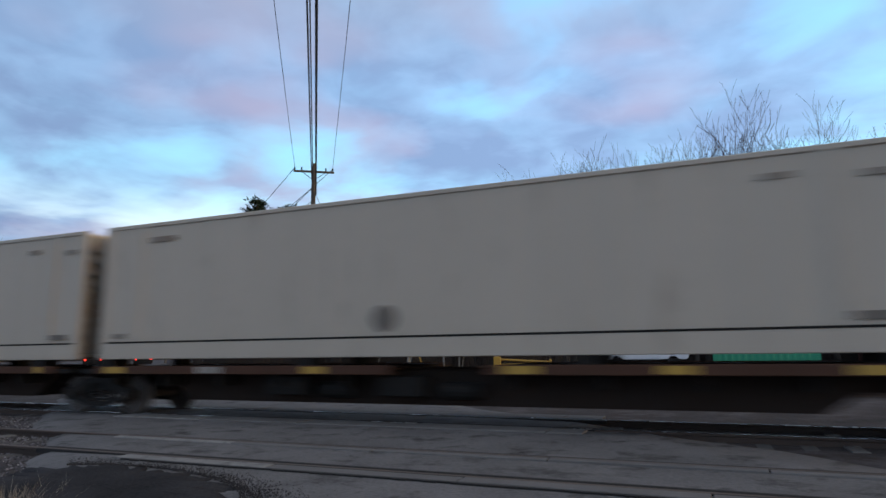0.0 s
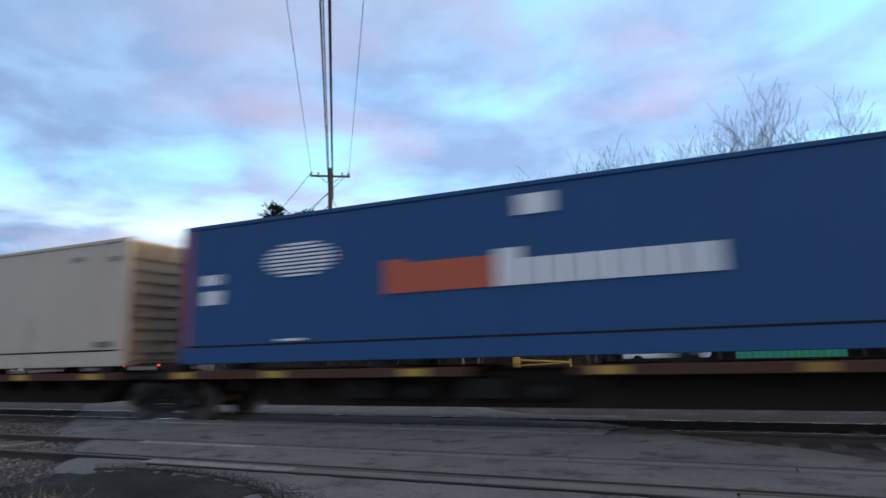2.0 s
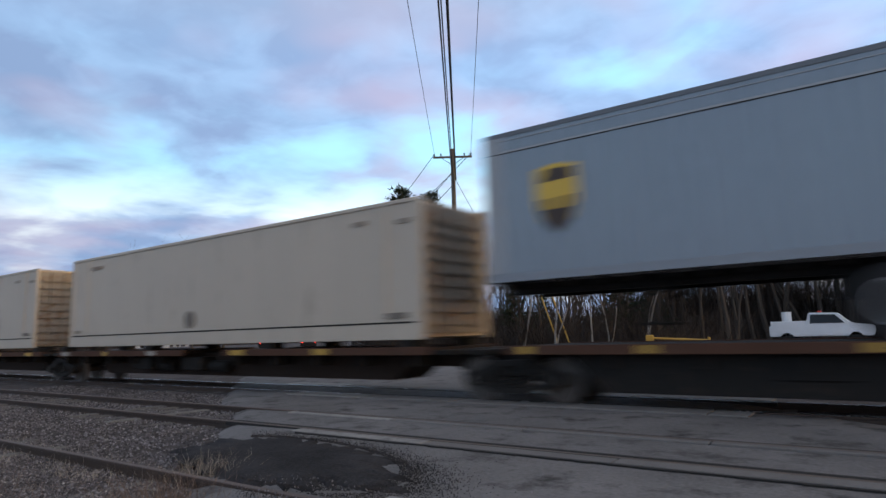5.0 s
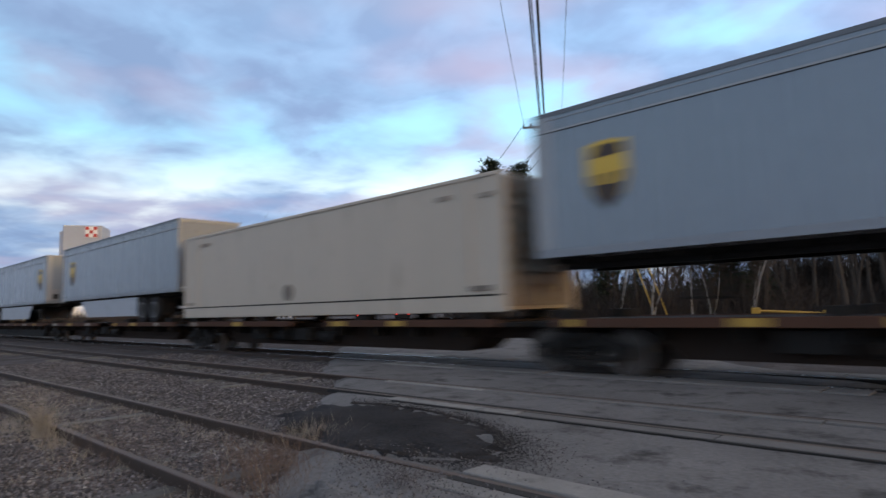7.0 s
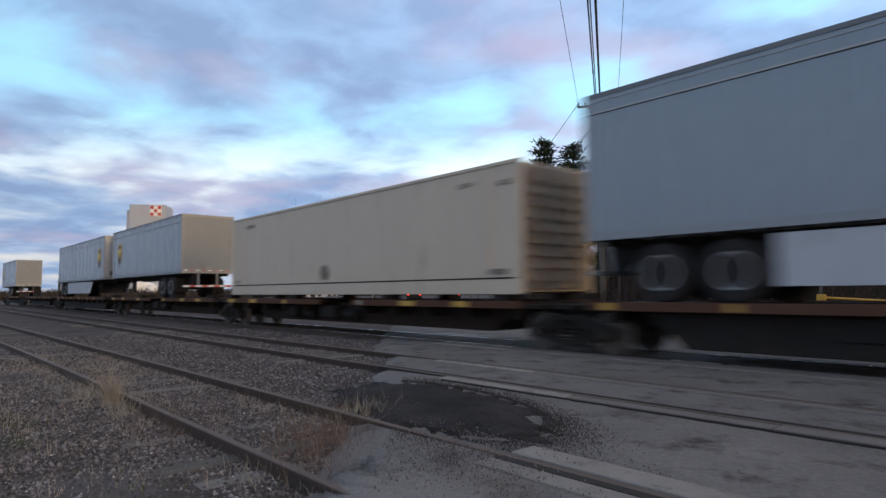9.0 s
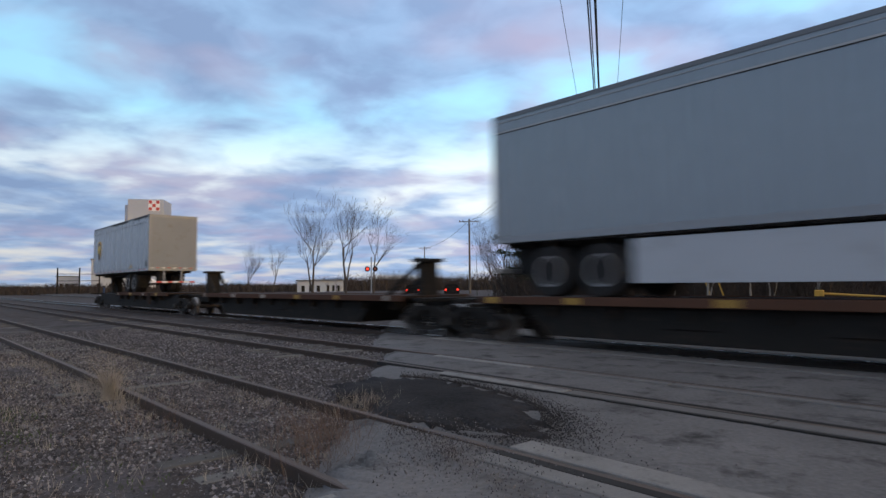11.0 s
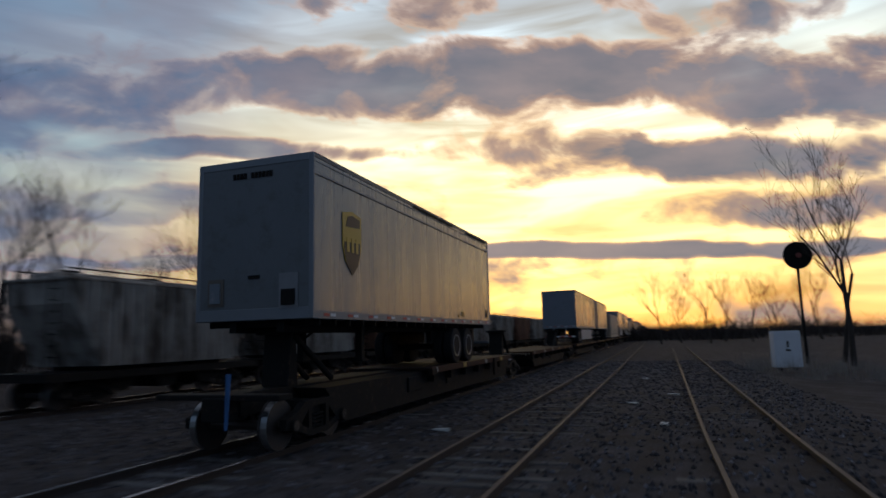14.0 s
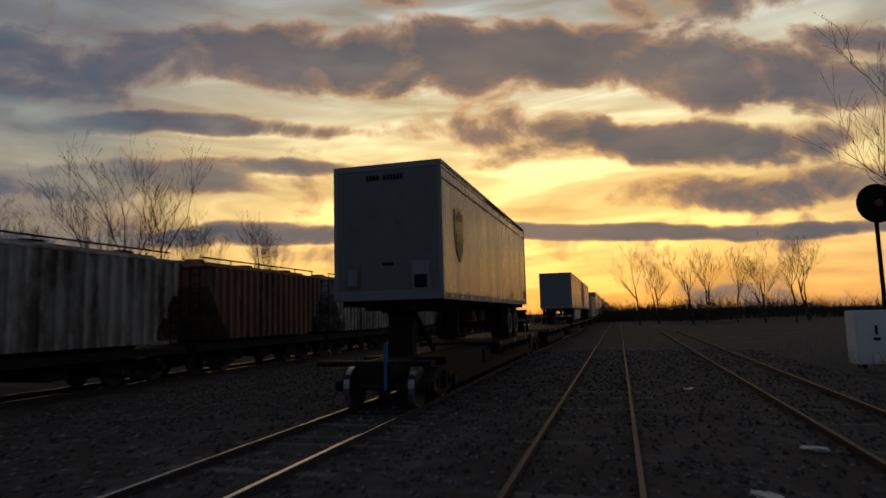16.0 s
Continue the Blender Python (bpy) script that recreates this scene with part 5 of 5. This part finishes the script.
def build_undergrowth():
    rng = random.Random(5)
    spots = []
    for k in range(520):
        az = rng.uniform(-38, 40)
        x, y = at(az, rng.uniform(35, 62) if az > 11 else rng.uniform(56, 64))
        if y > 28:
            spots.append((x, y, 0.05, 1.1, 120, rng.uniform(0.4, 1.2)))
    stalks("undergrowth", "dense brown leafless brush under the trees", BRUSH, spots, 3, 2.7, 0.017, "brush", 1.2)
    spots = []
    for k in range(190):
        az = rng.uniform(-46, 42)
        x, y = at(az, rng.uniform(58, 66))
        spots.append((x, max(y, 34), 0.0, 1.3, 140, rng.uniform(0.6, 1.25) * (1.25 if 2 < az < 20 else 0.9)))
    stalks("thicket", "dense brown thicket behind the bare trees", BRUSH, spots, 13, 4.8, 0.035, "brush", 0.9)
    spots = []
    for k in range(260):
        az = rng.uniform(38, 100)
        d = rng.uniform(150, 260)
        spots.append((*at(az, d), 0.0, 4.0, 240, (0.75 + 0.35 * math.sin(az * 0.9) * math.sin(az * 2.3 + 1)) * (0.5 if az > 60 else 1.0)))
    for k in range(260):
        x = rng.uniform(60, 320)
        spots.append((x, rng.uniform(48, 90), 0.0, 3.0, 80, rng.uniform(0.3, 0.9)))
    stalks("distant_woods", "far low brown woods along the horizon", BRUSH, spots, 4, 5.5, 0.06, "woods", 1.0)
    spots = [(rng.uniform(140, 330), rng.uniform(-60, 22), 0.0, 4.0, 150, rng.uniform(0.25, 1.3)) for k in range(110)]
    stalks("distant_brush", "far leafless brush beside the line", BRUSH, spots, 17, 4.2, 0.05, "brush", 1.1)
    # near weeds along the siding
    spots = [(-9.0, 2.12, -0.12, 0.03, 220, 1.15), (-8.9, 2.1, -0.12, 0.06, 150, 0.75), (-8.1, 2.05, -0.12, 0.08, 90, 0.55), (-9.7, 2.0, -0.12, 0.12, 90, 0.55), (-5.9, 3.95, -0.12, 0.16, 200, 0.6)]
    for k in range(520):
        x = rng.uniform(-17, -2.8)
        spots.append((x, rng.choice((2.1, 2.4, 3.5, 3.85, rng.uniform(0.2, 2.0), rng.uniform(0.2, 2.0), rng.uniform(2.3, 3.6))), -0.13, 0.12, 14, rng.uniform(0.08, 0.34)))
    stalks("dry_weeds", "straw coloured dry weeds along the rusty siding", STRAW, spots, 6, 0.5, 0.0022, "weeds", 1.0)
    reds = [(-5.2, 3.1, -0.12, 0.22, 170, 0.9), (-4.8, 2.8, -0.12, 0.22, 150, 0.85), (-4.3, 2.5, -0.12, 0.15, 90, 0.95), (-6.4, 2.0, -0.12, 0.3, 70, 0.7), (-7.4, 2.2, -0.12, 0.4, 70, 0.6)]
    stalks("dead_stems", "tall reddish brown dead weed stems", DEAD_STEM, reds, 8, 0.5, 0.0018, "weeds", 1.1)
    greens = [(-6.8 + rng.uniform(-2.5, 2.5), rng.uniform(0.6, 1.7), -0.15, 0.14, 50, 0.25) for k in range(9)]
    stalks("green_weeds", "low green weeds in the gravel", GREEN_GRASS, greens, 7, 0.3, 0.006, "weeds", 0.9)
    right = [(rng.uniform(44, 60), rng.uniform(-5.5, 0.2), -0.2, 0.3, 40, rng.uniform(0.5, 1.3)) for k in range(50)]
    stalks("dry_grass", "dry roadside grass by the signal", STRAW, right, 9, 0.7, 0.006, "grass", 0.5)


build_undergrowth()


def scatter(name, label, category, material, seed, count, area, sizes, flat=0.8):
    """Many small stones or leaves as ONE object. area: x0, x1, y0, y1."""
    rng = np.random.default_rng(seed)
    base = np.array([(1, 0, 0), (-1, 0, 0), (0, 1, 0), (0, -1, 0), (0, 0, 1), (0, 0, -1)], float)
    tri = np.array([(0, 2, 4), (2, 1, 4), (1, 3, 4), (3, 0, 4), (2, 0, 5), (1, 2, 5), (3, 1, 5), (0, 3, 5)])
    verts, faces = [], []
    for _ in range(count):
        x, y = rng.uniform(area[0], area[1]), rng.uniform(area[2], area[3])
        size = rng.uniform(*sizes)
        left = road_shift(y) - 1.1
        if left < x < left + 13.4:
            continue
        i = len(verts)
        v = base * rng.uniform(0.6, 1.3, (6, 1)) * size * (1, rng.uniform(0.6, 1.0), flat)
        a = rng.uniform(0, math.tau)
        c, s = math.cos(a), math.sin(a)
        z = on_ground(x, y) + 0.2 * size
        for p in v:
            verts.append((x + c * p[0] - s * p[1], y + s * p[0] + c * p[1], z + p[2] ))
        faces += [tuple(int(q) for q in f + i) for f in tri]
    data = bpy.data.meshes.new(name)
    data.from_pydata(verts, [], faces)
    data.materials.append(material)
    tagged(new(name, data), label, category, kind="stuff")


scatter("ballast", "loose grey ballast stones between the rails", "ballast", STONE, 11, 80000, (-24, -1.5, -1.5, 10.3), (0.008, 0.030))
scatter("fine_gravel", "fine grey gravel beside the siding", "gravel", STONE, 19, 60000, (-11, -1.5, 0.2, 4.5), (0.004, 0.014))
scatter("pale_gravel", "scattered pale stones on the dark gravel", "gravel", PALE_STONE, 12, 9000, (-18, -1.5, -2.5, 10.0), (0.006, 0.018))
scatter("leaf_litter", "brown dead leaves and litter in the weeds", "leaf litter", LEAF, 14, 24000, (-16, -1.5, -2.5, 4.2), (0.007, 0.020), 0.2)
scatter("yard_ballast", "dark ballast stones beside the far rails", "ballast", STONE, 15, 20000, (22, 62, 0, 20), (0.025, 0.06))

# ---- yard beyond the tracks ----


def pickup(x, y, turn, label, service):
    root = thing("pickup_truck", label, "truck", "vehicles in the yard")
    root.matrix_basis = pose(x, y, 0.08, 0, 0, turn)
    bm = bmesh.new()
    prism(bm, [(-2.7, 0.5), (2.6, 0.5), (2.7, 0.75), (2.65, 1.1), (1.5, 1.2), (0.9, 1.85), (-0.55, 1.9), (-0.7, 1.2), (-2.7, 1.15)], -0.95, 0.95)
    part("body", rounded(bm, 0.05, 2), WHITE, root)
    for side in (-0.955, 0.955):
        bm = bmesh.new()
        prism(bm, [(1.25, 1.25), (0.8, 1.75), (-0.45, 1.78), (-0.5, 1.25)], side - 0.01, side + 0.01)
        part("side_window", bm, GLASS_DARK, root)
    for wx in (-1.75, 1.75):
        for side in (-0.82, 0.82):
            bm = bmesh.new()
            tube(bm, (wx, side - 0.13, 0.38), (wx, side + 0.13, 0.38), 0.38, 0.38, 18)
            part("wheel", rounded(bm, 0.03), TYRE, root)
    if service:
        for side in (-0.9, 0.55):
            bm = bmesh.new()
            box(bm, -2.6, -0.8, side, side + 0.35, 1.1, 1.42)
            part("tool_box", rounded(bm, 0.02), WHITE, root)
        bm = bmesh.new()
        box(bm, -0.1, 0.1, -0.5, 0.5, 1.9, 2.0)
        part("light_bar", rounded(bm, 0.02), RED, root)
        bm = bmesh.new()
        tube(bm, (-1.8, 0, 1.3), (-1.8, 0, 2.0), 0.28, 0.28, 12)
        part("reel", bm, WHITE, root)
    return root


def bucket_truck(x, y, turn):
    root = thing("utility_truck", "white utility truck with a folded boom", "truck", "vehicles in the yard")
    root.matrix_basis = pose(x, y, 0.08, 0, 0, turn)
    bm = bmesh.new()
    prism(bm, [(-3.6, 0.7), (1.3, 0.7), (1.3, 1.5), (-3.6, 1.5)], -1.1, 1.1)
    part("bed", rounded(bm, 0.04), WHITE, root)
    bm = bmesh.new()
    prism(bm, [(1.4, 0.6), (3.7, 0.6), (3.7, 1.4), (2.7, 1.55), (2.3, 2.3), (1.4, 2.35)], -1.05, 1.05)
    cab = part("cab", rounded(bm, 0.06, 2), WHITE, root)
    for side in (-1.06, 1.06):
        bm = bmesh.new()
        prism(bm, [(2.55, 1.55), (2.2, 2.2), (1.6, 2.22), (1.6, 1.55)], side - 0.01, side + 0.01)
        part("window", bm, GLASS_DARK, cab)
    bm = bmesh.new()
    tube(bm, (0.6, 0, 1.5), (0.6, 0, 2.9), 0.25, 0.2, 10)
    box(bm, -3.6, 1.2, -0.18, 0.18, 2.75, 3.1)
    part("boom", rounded(bm, 0.03), WHITE, root)
    for wx in (-2.4, 2.6):
        for side in (-0.95, 0.95):
            bm = bmesh.new()
            tube(bm, (wx, side - 0.15, 0.48), (wx, side + 0.15, 0.48), 0.48, 0.48, 18)
            part("wheel", rounded(bm, 0.03), TYRE, root)


def yard_container(x, y, turn, length, height, colour, label, letters):
    root = thing("yard_container", label, "container", "containers in the yard")
    root.matrix_basis = pose(x, y, 0.08, 0, 0, turn)
    bm = bmesh.new()
    shell(bm, length, 1.22, 0.1, height, 0.4, 0.03, 0.15)
    part("body", bm, colour, root)
    for px in (0.05, length - 0.05):
        for py in (-1.18, 1.18):
            bm = bmesh.new()
            box(bm, px - 0.08, px + 0.08, py - 0.08, py + 0.08, 0.0, height + 0.02)
            part("corner_post", bm, colour, root)
    for k in range(letters):
        bm = bmesh.new()
        box(bm, length * 0.28 + k * 0.36, length * 0.28 + 0.26 + k * 0.36, -1.25, -1.215, height * 0.52, height * 0.74)
        part("letter_block", bm, WHITE, root, "white lettering as plain blocks")


def build_yard():
    pickup(*at(4.4, 44), 0, "white service pickup parked by the wood", True)
    pickup(*at(-27.5, 52), 10, "white pickup parked in the yard", False)
    pickup(*at(-34.5, 56), -20, "white pickup parked in the yard", False)
    bucket_truck(*at(-31, 47), 170)
    x, y = at(-1.0, 46)
    yard_container(x, y, 0, 6.06, 2.5, GREEN, "green corrugated shipping container with white lettering blocks", 9)
    x, y = at(-17.2, 50)
    yard_container(x, y, 0, 6.2, 1.75, SKYBLUE, "bright blue open roll-off bin", 0)
    x, y = at(-11.5, 50)
    yard_container(x, y, 0, 4.4, 1.6, MAROON, "faded red roll-off bin", 0)
    # yellow barrier
    root = thing("barrier_gate", "yellow steel pipe gate at the yard entrance", "gate")
    root.matrix_basis = pose(*at(15.2, 31), 0.1, 0, 0, 15)
    bm = bmesh.new()
    box(bm, -1.35, -1.0, -0.2, 0.2, -0.1, 0.9)
    part("post", rounded(bm, 0.03), YELLOW, root)
    bm = bmesh.new()
    tube(bm, (-1.0, 0, 0.75), (1.4, 0, 0.6), 0.05, 0.05, 8)
    tube(bm, (-1.0, 0, 0.5), (1.4, 0, 0.58), 0.04, 0.04, 8)
    tube(bm, (1.4, 0, -0.1), (1.4, 0, 0.75), 0.06, 0.06, 8)
    part("pipe_arm", bm, YELLOW, root)
    # guy wire covers on the leaning stays
    for az in (23.9, 24.9):
        root = thing("guy_guard", "yellow plastic guard on a stay wire", "stay wire", "stay wires")
        bm = bmesh.new()
        x, y = at(az, 33)
        tube(bm, (x, y, 0.0), (x - 1.4, y + 0.4, 3.6), 0.035, 0.035, 6)
        part("guard", bm, YELLOW, root)


build_yard()


def build_mill():
    """Concrete grain mill far down the line."""
    x, y = at(74.0, 250)
    root = thing("grain_mill", "tall pale concrete grain mill with a red checkered sign", "mill building")
    root.matrix_basis = pose(x, y, 0, 0, 0, 60)
    bm = bmesh.new()
    box(bm, -6.0, 6.0, -6, 6, 0, 33.0)
    box(bm, -7.2, -6.0, -5, 5, 0, 31.0)
    part("tower", rounded(bm, 0.15), CONCRETE, root)
    bm = bmesh.new()
    box(bm, 0.9, 4.7, -6.2, -5.98, 28.8, 32.6)
    sign = part("sign", bm, WHITE, root, "white sign")
    for i in range(3):
        for j in range(3):
            if (i + j) % 2 == 0:
                bm = bmesh.new()
                box(bm, 1.0 + 1.25 * i, 2.1 + 1.25 * i, -6.27, -6.2, 28.95 + 1.22 * j, 30.05 + 1.22 * j)
                part("red_square", bm, RED, sign)
    for az, d, w, dp, h, label in ((76.9, 245, 11, 10, 11, "pale metal annex leaning on the mill"), (73.7, 235, 6, 8, 16.5, "white metal bin house before the mill"), (76.1, 210, 8.5, 8, 4.4, "low grey shed with dark truck bays"),
                                   (79.8, 260, 7, 6, 5.5, "small pale shed beyond the tracks"), (60.6, 140, 6, 3, 2.5, "small white trailer office far off"), (58.6, 150, 4.5, 3, 2.6, "small white shed far off")):
        x, y = at(az, d)
        house = thing("warehouse", label, "building", "buildings by the mill")
        house.matrix_basis = pose(x, y, 0, 0, 0, az)
        bm = bmesh.new()
        box(bm, -w / 2, w / 2, -dp / 2, dp / 2, 0, h)
        part("wall", rounded(bm, 0.05), CONCRETE, house)
        bm = bmesh.new()
        box(bm, -w / 2 - 0.3, w / 2 + 0.3, -dp / 2 - 0.3, dp / 2 + 0.3, h, h + 0.3)
        part("roof", bm, ROOF, house)
        for k in range(3):
            bm = bmesh.new()
            box(bm, -w * 0.35 + k * w * 0.27, -w * 0.35 + k * w * 0.27 + w * 0.12, -dp / 2 - 0.05, -dp / 2 + 0.02, 0.2, min(3.0, h * 0.6))
            part("door", bm, UNDER, house)

    # the switch yard and its steel posts
    yard = thing("substation_frame", "dark steel posts with beams beside the mill", "substation")
    posts = [at(az, 150) for az in (80.5, 79.0, 77.6)]
    for x, y in posts:
        bm = bmesh.new()
        tube(bm, (x, y, 0), (x, y, 5.6), 0.16, 0.13, 8)
        part("post", bm, UNDER, yard)
    for z in (4.3, 2.9):
        for (xa, ya), (xb, yb) in zip(posts, posts[1:]):
            bm = bmesh.new()
            tube(bm, (xa, ya, z), (xb, yb, z), 0.07, 0.07, 6)
            part("beam", bm, UNDER, yard)
    for k, (az, d, r, h) in enumerate(((74.9, 205, 1.6, 4.5), (74.4, 205, 1.6, 4.2), (73.9, 204, 1.5, 3.6))):
        tank = thing("storage_tank", "white upright storage tank at the mill", "tank", "tanks at the mill")
        x, y = at(az, d)
        bm = bmesh.new()
        tube(bm, (x, y, 0), (x, y, h), r, r, 18)
        part("shell", bm, WHITE, tank)
        bm = bmesh.new()
        tube(bm, (x, y, h), (x, y, h + 0.6), r, 0.2, 18)
        part("cap", bm, WHITE, tank)


build_mill()


def crossing_signal(x, y, turn, h, lamps):
    root = thing("crossing_signal", "level crossing mast with twin red lamps", "crossing signal", "crossing signals")
    root.matrix_basis = pose(x, y, 0, 0, 0, turn)
    bm = bmesh.new()
    tube(bm, (0, 0, 0), (0, 0, h), 0.07, 0.06, 10)
    part("mast", bm, ALLOY, root)
    for k in (-0.38, 0.38):
        bm = bmesh.new()
        tube(bm, (k, -0.02, h * 0.72), (k, -0.06, h * 0.72), 0.26, 0.26, 18)
        disc = part("target", bm, UNDER, root)
        bm = bmesh.new()
        tube(bm, (k, -0.07, h * 0.72), (k, -0.10, h * 0.72), 0.11, 0.11, 14)
        part("lamp", bm, RED_LAMP if lamps and k < 0 else MAROON, disc)
    return root


def build_signals():
    x, y = at(55.2, 62)
    crossing_signal(x, y, 55, 4.2, True)
    # red crossing flashers on the far road, set on car bodies added to carry them
    for az in (51.4, 47.8):
        x, y = at(az, 75)
        root = thing("waiting_car", "car body added to carry distant red crossing flashers", "car", "cars waiting on the road")
        root.matrix_basis = pose(x, y, 0, 0, 0, az)
        bm = bmesh.new()
        prism(bm, [(-0.9, 0.3), (0.9, 0.3), (0.9, 0.9), (0.65, 1.45), (-0.65, 1.45), (-0.9, 0.9)], -2.1, 2.1)
        part("body", rounded(bm, 0.08, 2), UNDER, root)
        for k in (-0.7, 0.7):
            bm = bmesh.new()
            box(bm, k - 0.1, k + 0.1, -2.16, -2.1, 0.75, 0.9)
            part("flasher_lamp", bm, RED_LAMP, root)
    # signal and cabinet beside the line
    root = thing("railway_signal", "black round railway signal head on a mast", "railway signal")
    root.matrix_basis = pose(55.0, -3.0, -0.1, 0, 0, -78)
    bm = bmesh.new()
    tube(bm, (0, 0, 0), (0, 0, 6.3), 0.08, 0.07, 10)
    part("mast", bm, UNDER, root)
    bm = bmesh.new()
    tube(bm, (0, -0.12, 5.8), (0, -0.16, 5.8), 0.75, 0.75, 32)
    disc = part("target", bm, UNDER, root)
    bm = bmesh.new()
    tube(bm, (0, -0.17, 5.8), (0, -0.30, 5.8), 0.12, 0.14, 16)
    part("lamp", bm, MAROON, disc)
    root = thing("relay_cabinet", "pale steel relay cabinet with a dark handle", "cabinet")
    root.matrix_basis = pose(52.5, -1.6, -0.15, 0, 0, -82)
    bm = bmesh.new()
    box(bm, -0.62, 0.62, -0.35, 0.35, 0.05, 1.85)
    part("case", rounded(bm, 0.03, 2), WHITE, root)
    bm = bmesh.new()
    box(bm, -0.03, 0.03, -0.39, -0.35, 1.05, 1.35)
    tube(bm, (-0.1, -0.38, 0.9), (0.1, -0.38, 0.9), 0.04, 0.04, 8)
    part("handle", bm, UNDER, root)
    bm = bmesh.new()
    for k in (-0.35, 0.35):
        box(bm, k - 0.06, k + 0.06, -0.2, 0.2, -0.1, 0.06)
    part("foot", bm, UNDER, root)


build_signals()

# scraps lying between the rails
for k, (lx, ly) in enumerate(((31.5, 4.4), (35.5, 5.2), (38.0, 4.1), (30.0, 8.9), (45.0, 5.0))):
    rng = random.Random(40 + k)
    bm = bmesh.new()
    box(bm, -0.16, 0.16, -0.07, 0.07, 0.0, 0.03)
    bmesh.ops.subdivide_edges(bm, edges=list(bm.edges), cuts=2)
    for v in bm.verts:
        v.co += Vector((rng.uniform(-0.03, 0.03), rng.uniform(-0.03, 0.03), rng.uniform(0, 0.035)))
    scrap = tagged(new("litter", mesh("litter", bm, LITTER)), "crumpled white scrap lying on the gravel", "litter", "scraps on the gravel")
    scrap.matrix_basis = pose(lx, ly, -0.12, 0, 0, 37 * k)

# ---- what moves ----
# seconds and the way the freight train has gone
ALONG = [(0.0, 0.0), (4.0, 102.4), (8.0, 204.8), (11.0, 281.8), (11.5, 294.7), (12.0, 307.4), (12.5, 319.75), (12.8, 327.3), (13.0, 332.4), (13.3, 340.5), (13.6, 348.4), (14.0, 357.0), (14.5, 362.5), (15.0, 365.8), (15.5, 368.3), (16.0, 371.0)]
# seconds and the place of the tail of the hopper cars
HOPPERS_ALONG = [(0.0, 101.0), (6.5, 68.5), (13.0, 36.0), (14.0, 30.8), (15.0, 28.6), (16.0, 26.4)]


def motions():
    for ob, s, z in MOVING:
        walk(ob, [(t, pose(s + way, RAIL_Y, z)) for t, way in ALONG])

    for ob, s in HOPPERS:
        walk(ob, [(t, pose(s + way, FAR_Y, 0)) for t, way in HOPPERS_ALONG])


motions()
